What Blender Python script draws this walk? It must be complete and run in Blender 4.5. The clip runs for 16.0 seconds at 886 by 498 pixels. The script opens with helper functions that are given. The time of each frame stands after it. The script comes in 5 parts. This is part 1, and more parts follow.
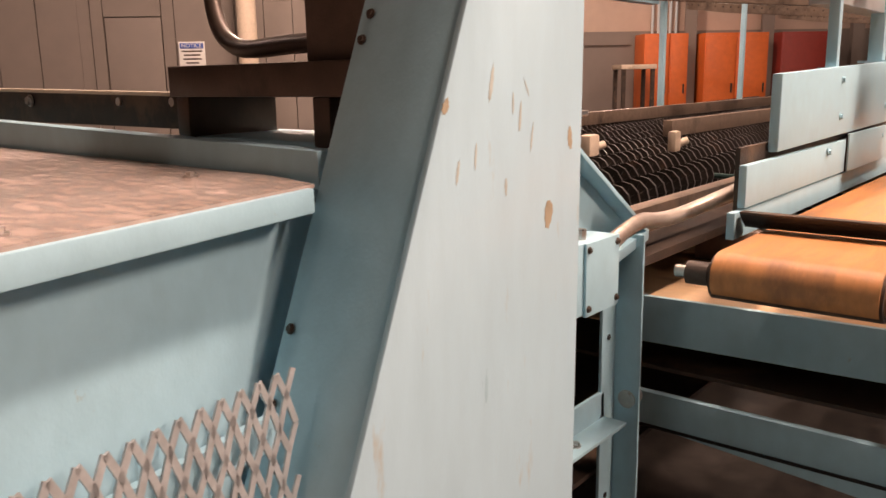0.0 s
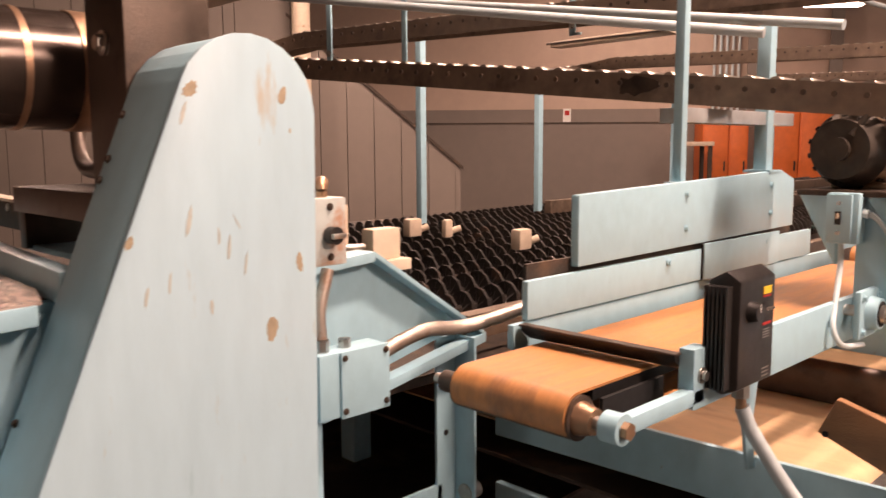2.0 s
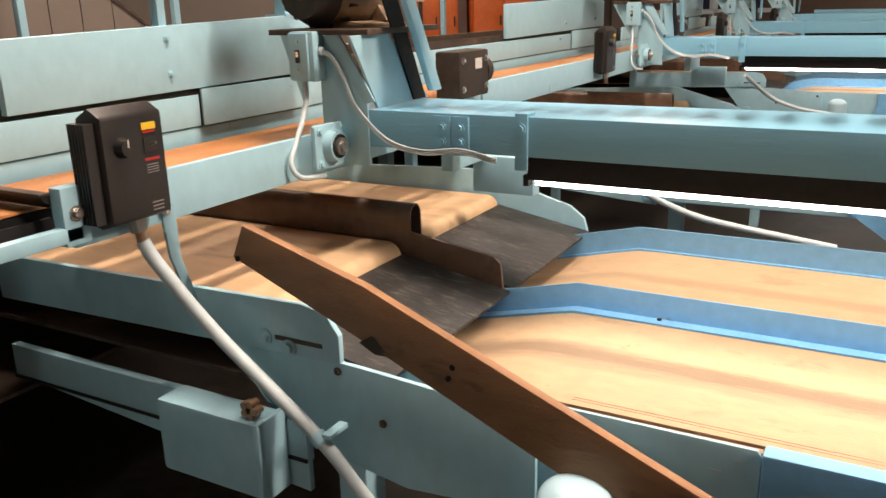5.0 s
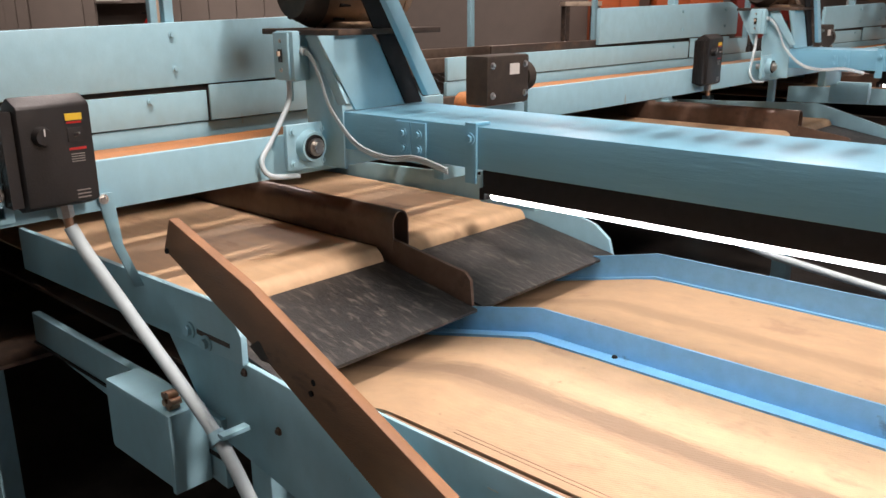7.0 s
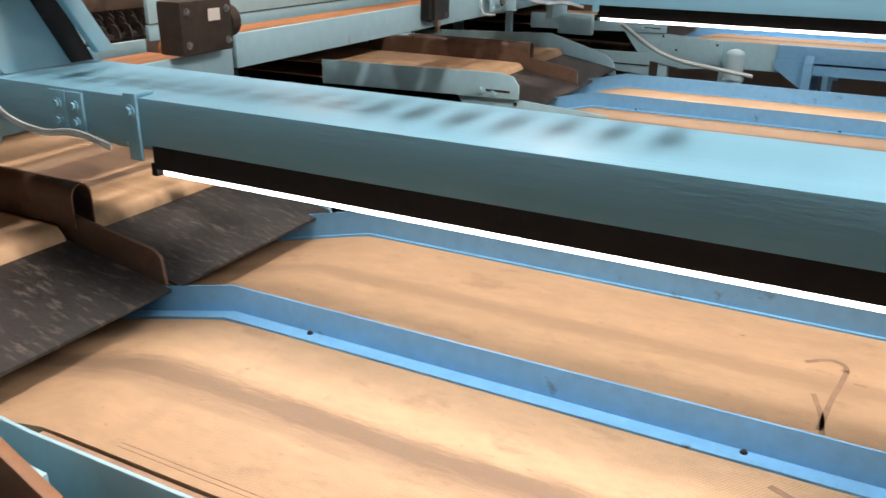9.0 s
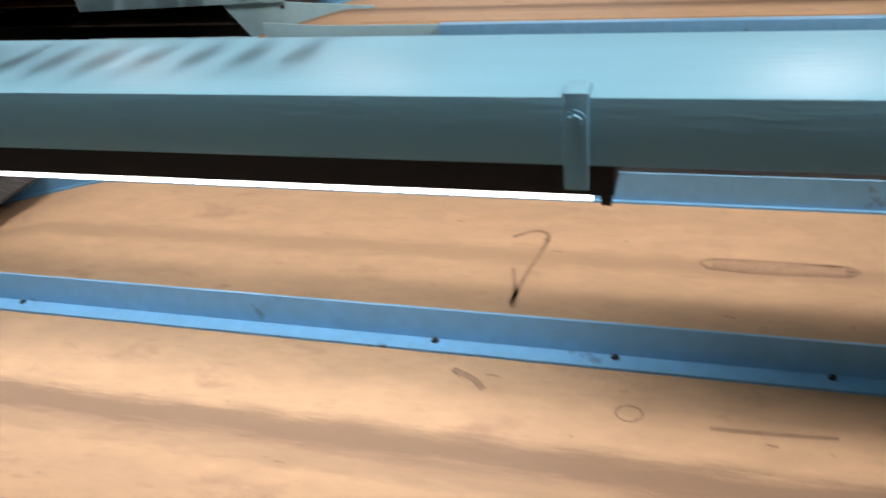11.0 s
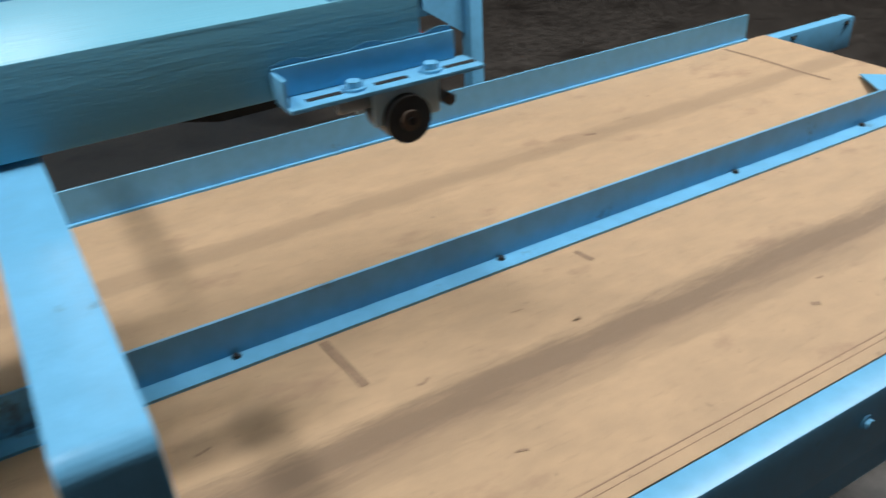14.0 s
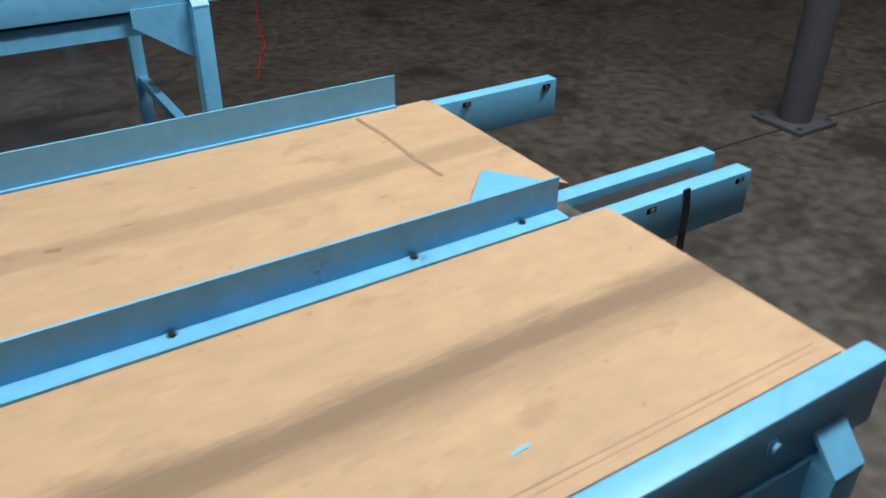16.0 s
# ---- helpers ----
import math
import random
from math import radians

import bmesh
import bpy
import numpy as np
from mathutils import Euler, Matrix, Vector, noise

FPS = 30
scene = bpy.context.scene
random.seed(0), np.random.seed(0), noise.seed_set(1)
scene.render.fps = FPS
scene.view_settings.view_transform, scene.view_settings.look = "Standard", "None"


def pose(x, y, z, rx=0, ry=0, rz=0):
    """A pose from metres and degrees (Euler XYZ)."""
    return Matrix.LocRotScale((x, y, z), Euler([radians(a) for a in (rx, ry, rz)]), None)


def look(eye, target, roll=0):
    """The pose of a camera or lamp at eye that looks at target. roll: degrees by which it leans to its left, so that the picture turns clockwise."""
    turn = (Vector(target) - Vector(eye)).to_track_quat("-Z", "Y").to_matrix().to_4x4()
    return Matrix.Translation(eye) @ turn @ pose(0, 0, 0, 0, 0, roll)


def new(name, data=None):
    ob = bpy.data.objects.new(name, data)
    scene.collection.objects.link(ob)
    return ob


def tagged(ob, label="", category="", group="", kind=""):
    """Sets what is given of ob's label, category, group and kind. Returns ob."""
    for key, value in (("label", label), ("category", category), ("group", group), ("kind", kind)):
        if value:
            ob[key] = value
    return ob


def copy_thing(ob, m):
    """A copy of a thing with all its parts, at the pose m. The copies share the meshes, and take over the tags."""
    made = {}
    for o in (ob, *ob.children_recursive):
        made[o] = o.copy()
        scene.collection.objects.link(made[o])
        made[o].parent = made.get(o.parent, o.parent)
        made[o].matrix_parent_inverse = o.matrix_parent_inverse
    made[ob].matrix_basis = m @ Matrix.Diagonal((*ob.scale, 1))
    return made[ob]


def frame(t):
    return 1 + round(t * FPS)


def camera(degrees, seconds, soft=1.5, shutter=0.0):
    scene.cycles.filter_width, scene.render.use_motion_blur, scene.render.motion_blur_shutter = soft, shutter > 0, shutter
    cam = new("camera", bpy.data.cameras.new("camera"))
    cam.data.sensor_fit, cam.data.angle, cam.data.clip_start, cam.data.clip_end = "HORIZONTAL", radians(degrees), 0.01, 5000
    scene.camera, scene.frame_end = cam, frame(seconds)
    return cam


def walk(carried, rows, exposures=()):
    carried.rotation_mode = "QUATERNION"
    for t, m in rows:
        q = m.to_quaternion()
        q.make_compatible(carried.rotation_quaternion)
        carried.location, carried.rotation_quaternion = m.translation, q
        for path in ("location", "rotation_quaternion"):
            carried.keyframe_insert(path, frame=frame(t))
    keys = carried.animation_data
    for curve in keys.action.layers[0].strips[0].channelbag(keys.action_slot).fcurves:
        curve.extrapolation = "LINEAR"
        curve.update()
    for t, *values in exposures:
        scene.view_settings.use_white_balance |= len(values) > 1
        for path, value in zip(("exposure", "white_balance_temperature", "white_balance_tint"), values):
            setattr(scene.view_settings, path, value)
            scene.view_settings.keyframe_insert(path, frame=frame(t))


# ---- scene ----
cam = camera(56.9, 16.0, shutter=0.35)

PATH = [
    (0, (0.469, -0.45, 1.482), (-0.771, 1.064, 1.073), -1.0),
    (0.5, (0.554, -0.404, 1.495), (-0.742, 1.071, 1.113), -1.3),
    (1, (0.71, -0.366, 1.511), (-0.688, 1.024, 1.175), -1.0),
    (1.5, (0.835, -0.308, 1.548), (-0.594, 1.06, 1.256), -0.6),
    (2, (0.903, -0.221, 1.567), (-0.51, 1.173, 1.319), -0.3),
    (2.5, (0.942, -0.105, 1.579), (-0.413, 1.345, 1.331), -0.8),
    (3, (1.003, -0.041, 1.567), (-0.257, 1.481, 1.26), -1.2),
    (3.5, (1.101, -0.008, 1.553), (-0.057, 1.576, 1.168), -1.5),
    (4, (1.21, 0.028, 1.522), (0.163, 1.666, 1.051), -1.8),
    (4.5, (1.327, 0.043, 1.51), (0.365, 1.711, 0.971), -1.7),
    (5, (1.395, 0.087, 1.521), (0.465, 1.762, 0.947), -1.4),
    (7.5, (1.781, 0.465, 1.509), (0.436, 1.822, 0.918), -0.8),
    (8, (1.806, 0.502, 1.529), (0.554, 1.903, 0.845), -2.1),
    (8.5, (1.792, 0.545, 1.553), (0.845, 2.156, 0.839), 2.3),
    (10.8, (2.037, 0.698, 1.628), (1.415, 2.336, 0.664), -5.5),
    (11, (2.068, 0.704, 1.606), (1.523, 2.351, 0.613), -5.8),
    (11.5, (2.171, 0.692, 1.565), (1.842, 2.377, 0.539), -6.2),
    (12, (2.242, 0.692, 1.537), (2.245, 2.413, 0.518), -4.8),
    (12.5, (2.328, 0.689, 1.522), (2.607, 2.401, 0.527), -3.9),
    (13, (2.43, 0.69, 1.515), (2.899, 2.36, 0.519), -4.0),
    (13.5, (2.537, 0.737, 1.502), (3.166, 2.351, 0.503), -4.1),
    (14, (2.69, 0.816, 1.493), (3.523, 2.319, 0.469), -3.5),
    (14.5, (2.834, 0.839, 1.488), (3.816, 2.231, 0.441), -2.3),
    (15, (3.039, 0.805, 1.483), (4.051, 2.175, 0.434), -0.9),
    (15.5, (3.247, 0.775, 1.478), (4.249, 2.151, 0.428), 0.4),
    (16, (3.508, 0.837, 1.467), (4.434, 2.27, 0.423), 0.8),
]
walk(cam, [(t, look(eye, target, roll)) for t, eye, target, roll in PATH],
     [(0, 0.62, 7600, 34), (1.5, 0.60, 7750, 36), (3.0, 0.58, 7850, 38), (3.5, 0.44, 7700, 35), (4.0, 0.50, 7550, 31), (4.5, 0.54, 7500, 28), (5.0, 0.36, 6850, 18), (7.5, 0.06, 6050, 18), (8.5, -0.06, 6250, 18), (11.0, -0.46, 6050, 17), (11.5, -0.48, 6050, 17), (12.0, -0.56, 6650, 22), (12.5, -0.58, 6250, 18), (13.5, -0.53, 5150, 4), (14.5, -0.46, 5300, 1), (16.0, -0.34, 5250, 0)])


# ---- light ----
world = bpy.data.worlds.new("world")
scene.world = world
world.use_nodes = True
world.node_tree.nodes["Background"].inputs[0].default_value = (0.9, 0.85, 0.8, 1)
world.node_tree.nodes["Background"].inputs[1].default_value = 0.02


def area(name, at, aim, sx, sy, watts, colour):
    lamp = bpy.data.lights.new(name, "AREA")
    lamp.shape, lamp.size, lamp.size_y, lamp.energy, lamp.color = "RECTANGLE", sx, sy, watts, colour
    ob = new(name, lamp)
    ob.matrix_world = look(at, aim)
    return ob


WARM, COOL = (1.0, 0.86, 0.72), (1.0, 0.95, 0.86)
CEILING = 5.2
# First lamp is set by the strap's shadow; the rest are added to brighten.
HALL_LAMPS = [(1.25, 1.5, 140), (5.9, 1.6, 400), (-0.9, 2.3, 78), (3.4, 7.5, 90), (-0.9, 7.5, 55), (-4.6, 4.2, 135), (-4.6, 9.0, 65), (-6.6, 1.4, 62), (1.0, -5.0, 22)]
for hx, hy, watts in HALL_LAMPS:
    area("assumed_hall_lamp", (hx, hy, CEILING - 0.75), (hx, hy, 0), *((2.3, 0.3) if hx > 5 else (0.3, 1.3)), watts, WARM)

# ---- materials ----


def node_material(name, base, rough=0.5, metal=0.0, vary=0.12, grain=40.0, bump=0.15, stain=None, stain_amount=0.0,
                  stain_scale=6.0, stretch=(1, 1, 1), spread=0.0, fine=250.0, scuff=0.13):
    mat = bpy.data.materials.new(name)
    mat.use_nodes = True
    nodes, links = mat.node_tree.nodes, mat.node_tree.links
    shader = nodes["Principled BSDF"]
    shader.inputs["Metallic"].default_value = metal
    place = nodes.new("ShaderNodeTexCoord")
    scale = nodes.new("ShaderNodeMapping")
    scale.inputs["Scale"].default_value = stretch
    links.new(place.outputs["Object"], scale.inputs["Vector"])

    def noise_at(size, detail=4.0, roughness=0.6):
        n = nodes.new("ShaderNodeTexNoise")
        n.inputs["Scale"].default_value, n.inputs["Detail"].default_value = size, detail
        n.inputs["Roughness"].default_value = roughness
        links.new(scale.outputs["Vector"], n.inputs["Vector"])
        return n

    def mix(kind, factor, a, b):
        m = nodes.new("ShaderNodeMix")
        m.data_type, m.blend_type = "RGBA", kind
        if isinstance(factor, float):
            m.inputs["Factor"].default_value = factor
        else:
            links.new(factor, m.inputs["Factor"])
        for socket, value in ((m.inputs["A"], a), (m.inputs["B"], b)):
            if isinstance(value, tuple):
                socket.default_value = (*value, 1)
            else:
                links.new(value, socket)
        return m.outputs["Result"]

    big, small = noise_at(grain / 8), noise_at(grain)
    dark = tuple(c * (1 - vary) for c in base)
    light = tuple(min(1, c * (1 + vary)) for c in base)
    colour = mix("MIX", big.outputs["Fac"], dark, light)
    ramp = nodes.new("ShaderNodeMapRange")
    ramp.inputs["From Min"].default_value, ramp.inputs["From Max"].default_value = 0.3, 0.7
    ramp.inputs["To Min"].default_value, ramp.inputs["To Max"].default_value = 1 - vary, 1 + vary * 0.6
    links.new(small.outputs["Fac"], ramp.inputs["Value"])
    grey = nodes.new("ShaderNodeCombineColor")
    for c in ("Red", "Green", "Blue"):
        links.new(ramp.outputs["Result"], grey.inputs[c])
    colour = mix("MULTIPLY", 1.0, colour, grey.outputs["Color"])
    if spread:
        info = nodes.new("ShaderNodeObjectInfo")
        tone = nodes.new("ShaderNodeMapRange")
        tone.inputs["To Min"].default_value, tone.inputs["To Max"].default_value = 1 - spread, 1 + spread
        links.new(info.outputs["Random"], tone.inputs["Value"])
        tint = nodes.new("ShaderNodeCombineColor")
        for c in ("Red", "Green", "Blue"):
            links.new(tone.outputs["Result"], tint.inputs[c])
        colour = mix("MULTIPLY", 1.0, colour, tint.outputs["Color"])
    if stain:
        spot = noise_at(stain_scale, 6.0, 0.65)
        gate = nodes.new("ShaderNodeMapRange")
        gate.inputs["From Min"].default_value = 0.72 - stain_amount
        gate.inputs["From Max"].default_value = 0.80 - stain_amount * 0.7
        links.new(spot.outputs["Fac"], gate.inputs["Value"])
        colour = mix("MIX", gate.outputs["Result"], colour, stain)
    links.new(colour, shader.inputs["Base Color"])
    wear = nodes.new("ShaderNodeMapRange")
    wear.inputs["To Min"].default_value, wear.inputs["To Max"].default_value = max(0.05, rough - scuff), min(1, rough + scuff)
    links.new(small.outputs["Fac"], wear.inputs["Value"])
    links.new(wear.outputs["Result"], shader.inputs["Roughness"])
    if bump:
        relief = nodes.new("ShaderNodeBump")
        relief.inputs["Strength"].default_value, relief.inputs["Distance"].default_value = bump, 0.002
        links.new(noise_at(fine, 3.0).outputs["Fac"], relief.inputs["Height"])
        links.new(relief.outputs["Normal"], shader.inputs["Normal"])
    return mat


def glow_material(name, colour, strength):
    mat = bpy.data.materials.new(name)
    mat.use_nodes = True
    shader = mat.node_tree.nodes["Principled BSDF"]
    shader.inputs["Base Color"].default_value = (*colour, 1)
    shader.inputs["Emission Color"].default_value = (*colour, 1)
    shader.inputs["Emission Strength"].default_value = strength
    return mat


RUSTY = (0.22, 0.12, 0.06)
M_PAINT = node_material("pale_blue_paint", (0.325, 0.555, 0.645), 0.38, 0, 0.06, 30, 0.14, (0.31, 0.22, 0.14), 0.035, 16, (1, 1, 0.7))
M_GUARD = node_material("guard_paint", (0.415, 0.625, 0.715), 0.33, 0, 0.04, 24, 0.1, (0.42, 0.43, 0.38), 0.085, 13, (1, 1.5, 0.35))
M_HOOD = node_material("hood_paint", (0.205, 0.475, 0.64), 0.36, 0, 0.05, 16, 0.4, (0.30, 0.25, 0.18), 0.0, 9, (0.12, 1, 1), 0, 120, 0.05)
M_TABLE = node_material("table_blue_paint", (0.165, 0.41, 0.66), 0.42, 0, 0.09, 40, 0.15, (0.07, 0.08, 0.09), 0.08, 14)
M_BELT = node_material("tan_fabric_belt", (0.435, 0.293, 0.168), 0.66, 0, 0.10, 30, 0.3, (0.33, 0.21, 0.125), 0.135, 11, (0.65, 1.25, 1), 0, 900)


def add_streaks(mat, streaks, colour):
    """Rubbed dark bands that run along the belt at given y, broken up by noise, and the weave's fine diagonal relief."""
    nodes, links = mat.node_tree.nodes, mat.node_tree.links
    shader = nodes["Principled BSDF"]
    base = shader.inputs["Base Color"].links[0].from_socket
    place = nodes.new("ShaderNodeTexCoord")
    split = nodes.new("ShaderNodeSeparateXYZ")
    links.new(place.outputs["Object"], split.inputs[0])
    stretch = nodes.new("ShaderNodeMapping")
    stretch.inputs["Scale"].default_value = (2.2, 14, 1)
    links.new(place.outputs["Object"], stretch.inputs["Vector"])
    wob = nodes.new("ShaderNodeTexNoise")
    wob.inputs["Scale"].default_value, wob.inputs["Detail"].default_value, wob.inputs["Roughness"].default_value = 4.0, 10, 0.72
    links.new(stretch.outputs["Vector"], wob.inputs["Vector"])
    shift = nodes.new("ShaderNodeMath")
    shift.operation = "MULTIPLY_ADD"
    shift.inputs[1].default_value, shift.inputs[2].default_value = 0.07, -0.035
    links.new(wob.outputs["Fac"], shift.inputs[0])
    wavy = nodes.new("ShaderNodeMath")
    links.new(split.outputs["Y"], wavy.inputs[0])
    links.new(shift.outputs[0], wavy.inputs[1])
    for y, half, strength in streaks:
        away = nodes.new("ShaderNodeMath")
        away.operation = "SUBTRACT"
        away.inputs[1].default_value = y
        links.new(wavy.outputs[0], away.inputs[0])
        size = nodes.new("ShaderNodeMath")
        size.operation = "ABSOLUTE"
        links.new(away.outputs[0], size.inputs[0])
        gate = nodes.new("ShaderNodeMapRange")
        gate.interpolation_type = "SMOOTHSTEP"
        gate.inputs["From Min"].default_value, gate.inputs["From Max"].default_value = half, half * 0.2
        gate.inputs["To Max"].default_value = strength
        links.new(size.outputs[0], gate.inputs["Value"])
        m = nodes.new("ShaderNodeMix")
        m.data_type = "RGBA"
        links.new(gate.outputs["Result"], m.inputs["Factor"])
        links.new(base, m.inputs["A"])
        m.inputs["B"].default_value = (*colour, 1)
        base = m.outputs["Result"]
    scuff = nodes.new("ShaderNodeTexNoise")
    scuff.inputs["Scale"].default_value, scuff.inputs["Detail"].default_value, scuff.inputs["Roughness"].default_value = 9.0, 9.0, 0.72
    links.new(stretch.outputs["Vector"], scuff.inputs["Vector"])
    level = nodes.new("ShaderNodeMapRange")
    level.inputs["From Min"].default_value, level.inputs["From Max"].default_value = 0.56, 0.74
    level.inputs["To Max"].default_value = 0.5
    links.new(scuff.outputs["Fac"], level.inputs["Value"])
    worn = nodes.new("ShaderNodeMix")
    worn.data_type = "RGBA"
    links.new(level.outputs["Result"], worn.inputs["Factor"])
    links.new(base, worn.inputs["A"])
    worn.inputs["B"].default_value = (*[c * 1.35 for c in colour], 1)
    base = worn.outputs["Result"]
    for size, low, high, amount, tone in ((70.0, 0.70, 0.76, 0.55, 1.1), (24.0, 0.70, 0.80, 0.35, 1.3)):
        fleck = nodes.new("ShaderNodeTexNoise")
        fleck.inputs["Scale"].default_value, fleck.inputs["Detail"].default_value = size, 3.0
        links.new(place.outputs["Object"], fleck.inputs["Vector"])
        cut = nodes.new("ShaderNodeMapRange")
        cut.inputs["From Min"].default_value, cut.inputs["From Max"].default_value, cut.inputs["To Max"].default_value = low, high, amount
        links.new(fleck.outputs["Fac"], cut.inputs["Value"])
        dot = nodes.new("ShaderNodeMix")
        dot.data_type = "RGBA"
        links.new(cut.outputs["Result"], dot.inputs["Factor"])
        links.new(base, dot.inputs["A"])
        dot.inputs["B"].default_value = (*[c * tone for c in colour], 1)
        base = dot.outputs["Result"]
    links.new(base, shader.inputs["Base Color"])
    turn = nodes.new("ShaderNodeMapping")
    turn.inputs["Rotation"].default_value = (0, 0, radians(35))
    links.new(place.outputs["Object"], turn.inputs["Vector"])
    weave = nodes.new("ShaderNodeTexWave")
    weave.inputs["Scale"].default_value, weave.inputs["Distortion"].default_value = 75.0, 0.6
    links.new(turn.outputs["Vector"], weave.inputs["Vector"])
    relief = nodes.new("ShaderNodeBump")
    relief.inputs["Strength"].default_value, relief.inputs["Distance"].default_value = 0.35, 0.0008
    links.new(weave.outputs["Fac"], relief.inputs["Height"])
    links.new(shader.inputs["Normal"].links[0].from_socket, relief.inputs["Normal"])
    links.new(relief.outputs["Normal"], shader.inputs["Normal"])


add_streaks(M_BELT, [(1.385, 0.044, 0.95), (1.345, 0.03, 0.35), (1.84, 0.04, 0.42)], (0.195, 0.128, 0.076))
M_SHEET = node_material("brown_varnished_sheet", (0.135, 0.085, 0.06), 0.34, 0.2, 0.2, 30, 0.2, (0.06, 0.04, 0.03), 0.16, 9)
M_CHIP = node_material("chipped_paint", (0.40, 0.33, 0.23), 0.6, 0, 0.2, 60, 0.3)
M_RUB = node_material("rubbed_paint", (0.45, 0.49, 0.455), 0.5, 0, 0.15, 90, 0.15)
M_HEM = node_material("belt_hem_fabric", (0.33, 0.21, 0.13), 0.7, 0, 0.2, 40, 0.3)
M_SMEAR = node_material("belt_smear", (0.305, 0.20, 0.12), 0.7, 0, 0.2, 60, 0.3)
M_STAIN = node_material("belt_stain", (0.275, 0.178, 0.108), 0.7, 0, 0.2, 60, 0.3)
M_BELT_FEED = node_material("feeder_belt_fabric", (0.56, 0.38, 0.22), 0.6, 0, 0.12, 26, 0.3, (0.30, 0.17, 0.09), 0.12, 4, (0.4, 1.2, 1), 0, 900)
M_BELT_ORANGE = node_material("orange_belt_fabric", (0.48, 0.20, 0.065), 0.5, 0, 0.2, 40, 0.3, (0.27, 0.115, 0.045), 0.18, 7, (2.0, 0.3, 1), 0, 900)
M_RUBBER = node_material("worn_black_rubber", (0.022, 0.021, 0.020), 0.5, 0, 0.4, 90, 0.7, (0.10, 0.088, 0.075), 0.19, 50, (0.45, 1.7, 1))
M_BLACK = node_material("black_plastic", (0.018, 0.016, 0.015), 0.42, 0, 0.15, 60, 0.2)
# Black of housings and slots; also paints the shade inside narrow gaps.
M_PIT = node_material("black_housing_and_gap_shade", (0.004, 0.004, 0.005), 0.8, 0, 0.1, 60, 0.1)
M_STEEL = node_material("bare_steel", (0.42, 0.40, 0.37), 0.35, 0.9, 0.15, 60, 0.2, RUSTY, 0.12, 18)
M_CHROME = node_material("zinc_bolt_steel", (0.55, 0.53, 0.50), 0.3, 1.0, 0.1, 80, 0.1)
M_TRACK = node_material("dusty_track_steel", (0.22, 0.16, 0.12), 0.45, 0.55, 0.2, 30, 0.2, (0.06, 0.045, 0.035), 0.16, 3, (1, 1, 1))
M_WHEEL = node_material("skate_wheel_steel", (0.40, 0.35, 0.30), 0.32, 0.8, 0.2, 60, 0.1)
M_WOOD = node_material("brown_fibreboard", (0.27, 0.13, 0.055), 0.55, 0, 0.2, 22, 0.3, (0.09, 0.045, 0.02), 0.13, 9, (0.5, 1, 1.4))
M_CONDUIT = node_material("grey_conduit", (0.47, 0.555, 0.58), 0.4, 0, 0.06, 30, 0.1)
M_DIRTY = node_material("grimy_machine_steel", (0.06, 0.042, 0.032), 0.6, 0.3, 0.4, 20, 0.4, (0.13, 0.08, 0.05), 0.2, 8)
M_ROD = node_material("black_screw_roller", (0.013, 0.010, 0.008), 0.36, 0.0, 0.4, 40, 0.3, (0.065, 0.038, 0.024), 0.13, 12)
M_WET = node_material("wet_tank_cover", (0.56, 0.44, 0.38), 0.2, 0.25, 0.2, 30, 0.6, (0.48, 0.40, 0.35), 0.16, 9, (1, 2.2, 1))
M_MOTOR = node_material("dusty_motor_shell", (0.28, 0.195, 0.125), 0.5, 0.3, 0.2, 30, 0.3, (0.08, 0.055, 0.04), 0.18, 8)
M_MOTOR_DARK = node_material("motor_vents", (0.055, 0.042, 0.032), 0.6, 0.3, 0.3, 40, 0.3)
M_DRIVE = node_material("brown_black_steel", (0.085, 0.060, 0.046), 0.42, 0.5, 0.25, 20, 0.25, (0.03, 0.022, 0.018), 0.15, 6)
M_DRUM = node_material("black_drum_enamel", (0.075, 0.055, 0.045), 0.22, 0.6, 0.2, 20, 0.1, (0.09, 0.06, 0.045), 0.08, 10)
M_PIPE = node_material("worn_conduit_steel", (0.42, 0.36, 0.31), 0.38, 0.6, 0.15, 30, 0.15, (0.30, 0.17, 0.11), 0.2, 14)
M_RUSTBOX = node_material("rust_streaked_paint", (0.45, 0.50, 0.48), 0.5, 0, 0.1, 30, 0.2, (0.42, 0.22, 0.13), 0.24, 14)
M_TEAL = node_material("dark_green_steel", (0.02, 0.055, 0.05), 0.45, 0.3, 0.2, 30, 0.2)
M_ZINC = node_material("galvanised_strip", (0.55, 0.58, 0.58), 0.35, 0.5, 0.2, 12, 0.1)
M_BRASS = node_material("brass", (0.6, 0.4, 0.12), 0.3, 0.9, 0.1, 40, 0.1)
M_DARKRED = node_material("dark_red_paint", (0.25, 0.03, 0.02), 0.5, 0, 0.1, 12, 0.2)
M_NAVY = node_material("dark_blue_cloth", (0.02, 0.025, 0.06), 0.8, 0, 0.2, 20, 0.3)
M_MESH = node_material("galvanised_mesh", (0.50, 0.52, 0.52), 0.45, 0.4, 0.15, 60, 0.2)
M_COPPER = node_material("copper_band", (0.40, 0.24, 0.15), 0.35, 0.7, 0.15, 40, 0.2)
M_CREAM = node_material("cream_plastic", (0.62, 0.50, 0.38), 0.5, 0, 0.1, 30, 0.1, (0.35, 0.22, 0.12), 0.12, 9)
M_FLOOR = node_material("sealed_concrete", (0.064, 0.055, 0.048), 0.42, 0, 0.45, 16, 0.5, (0.026, 0.022, 0.019), 0.20, 2.4)
M_PINK = node_material("buff_block_wall", (0.46, 0.34, 0.27), 0.75, 0, 0.05, 6, 0.4)
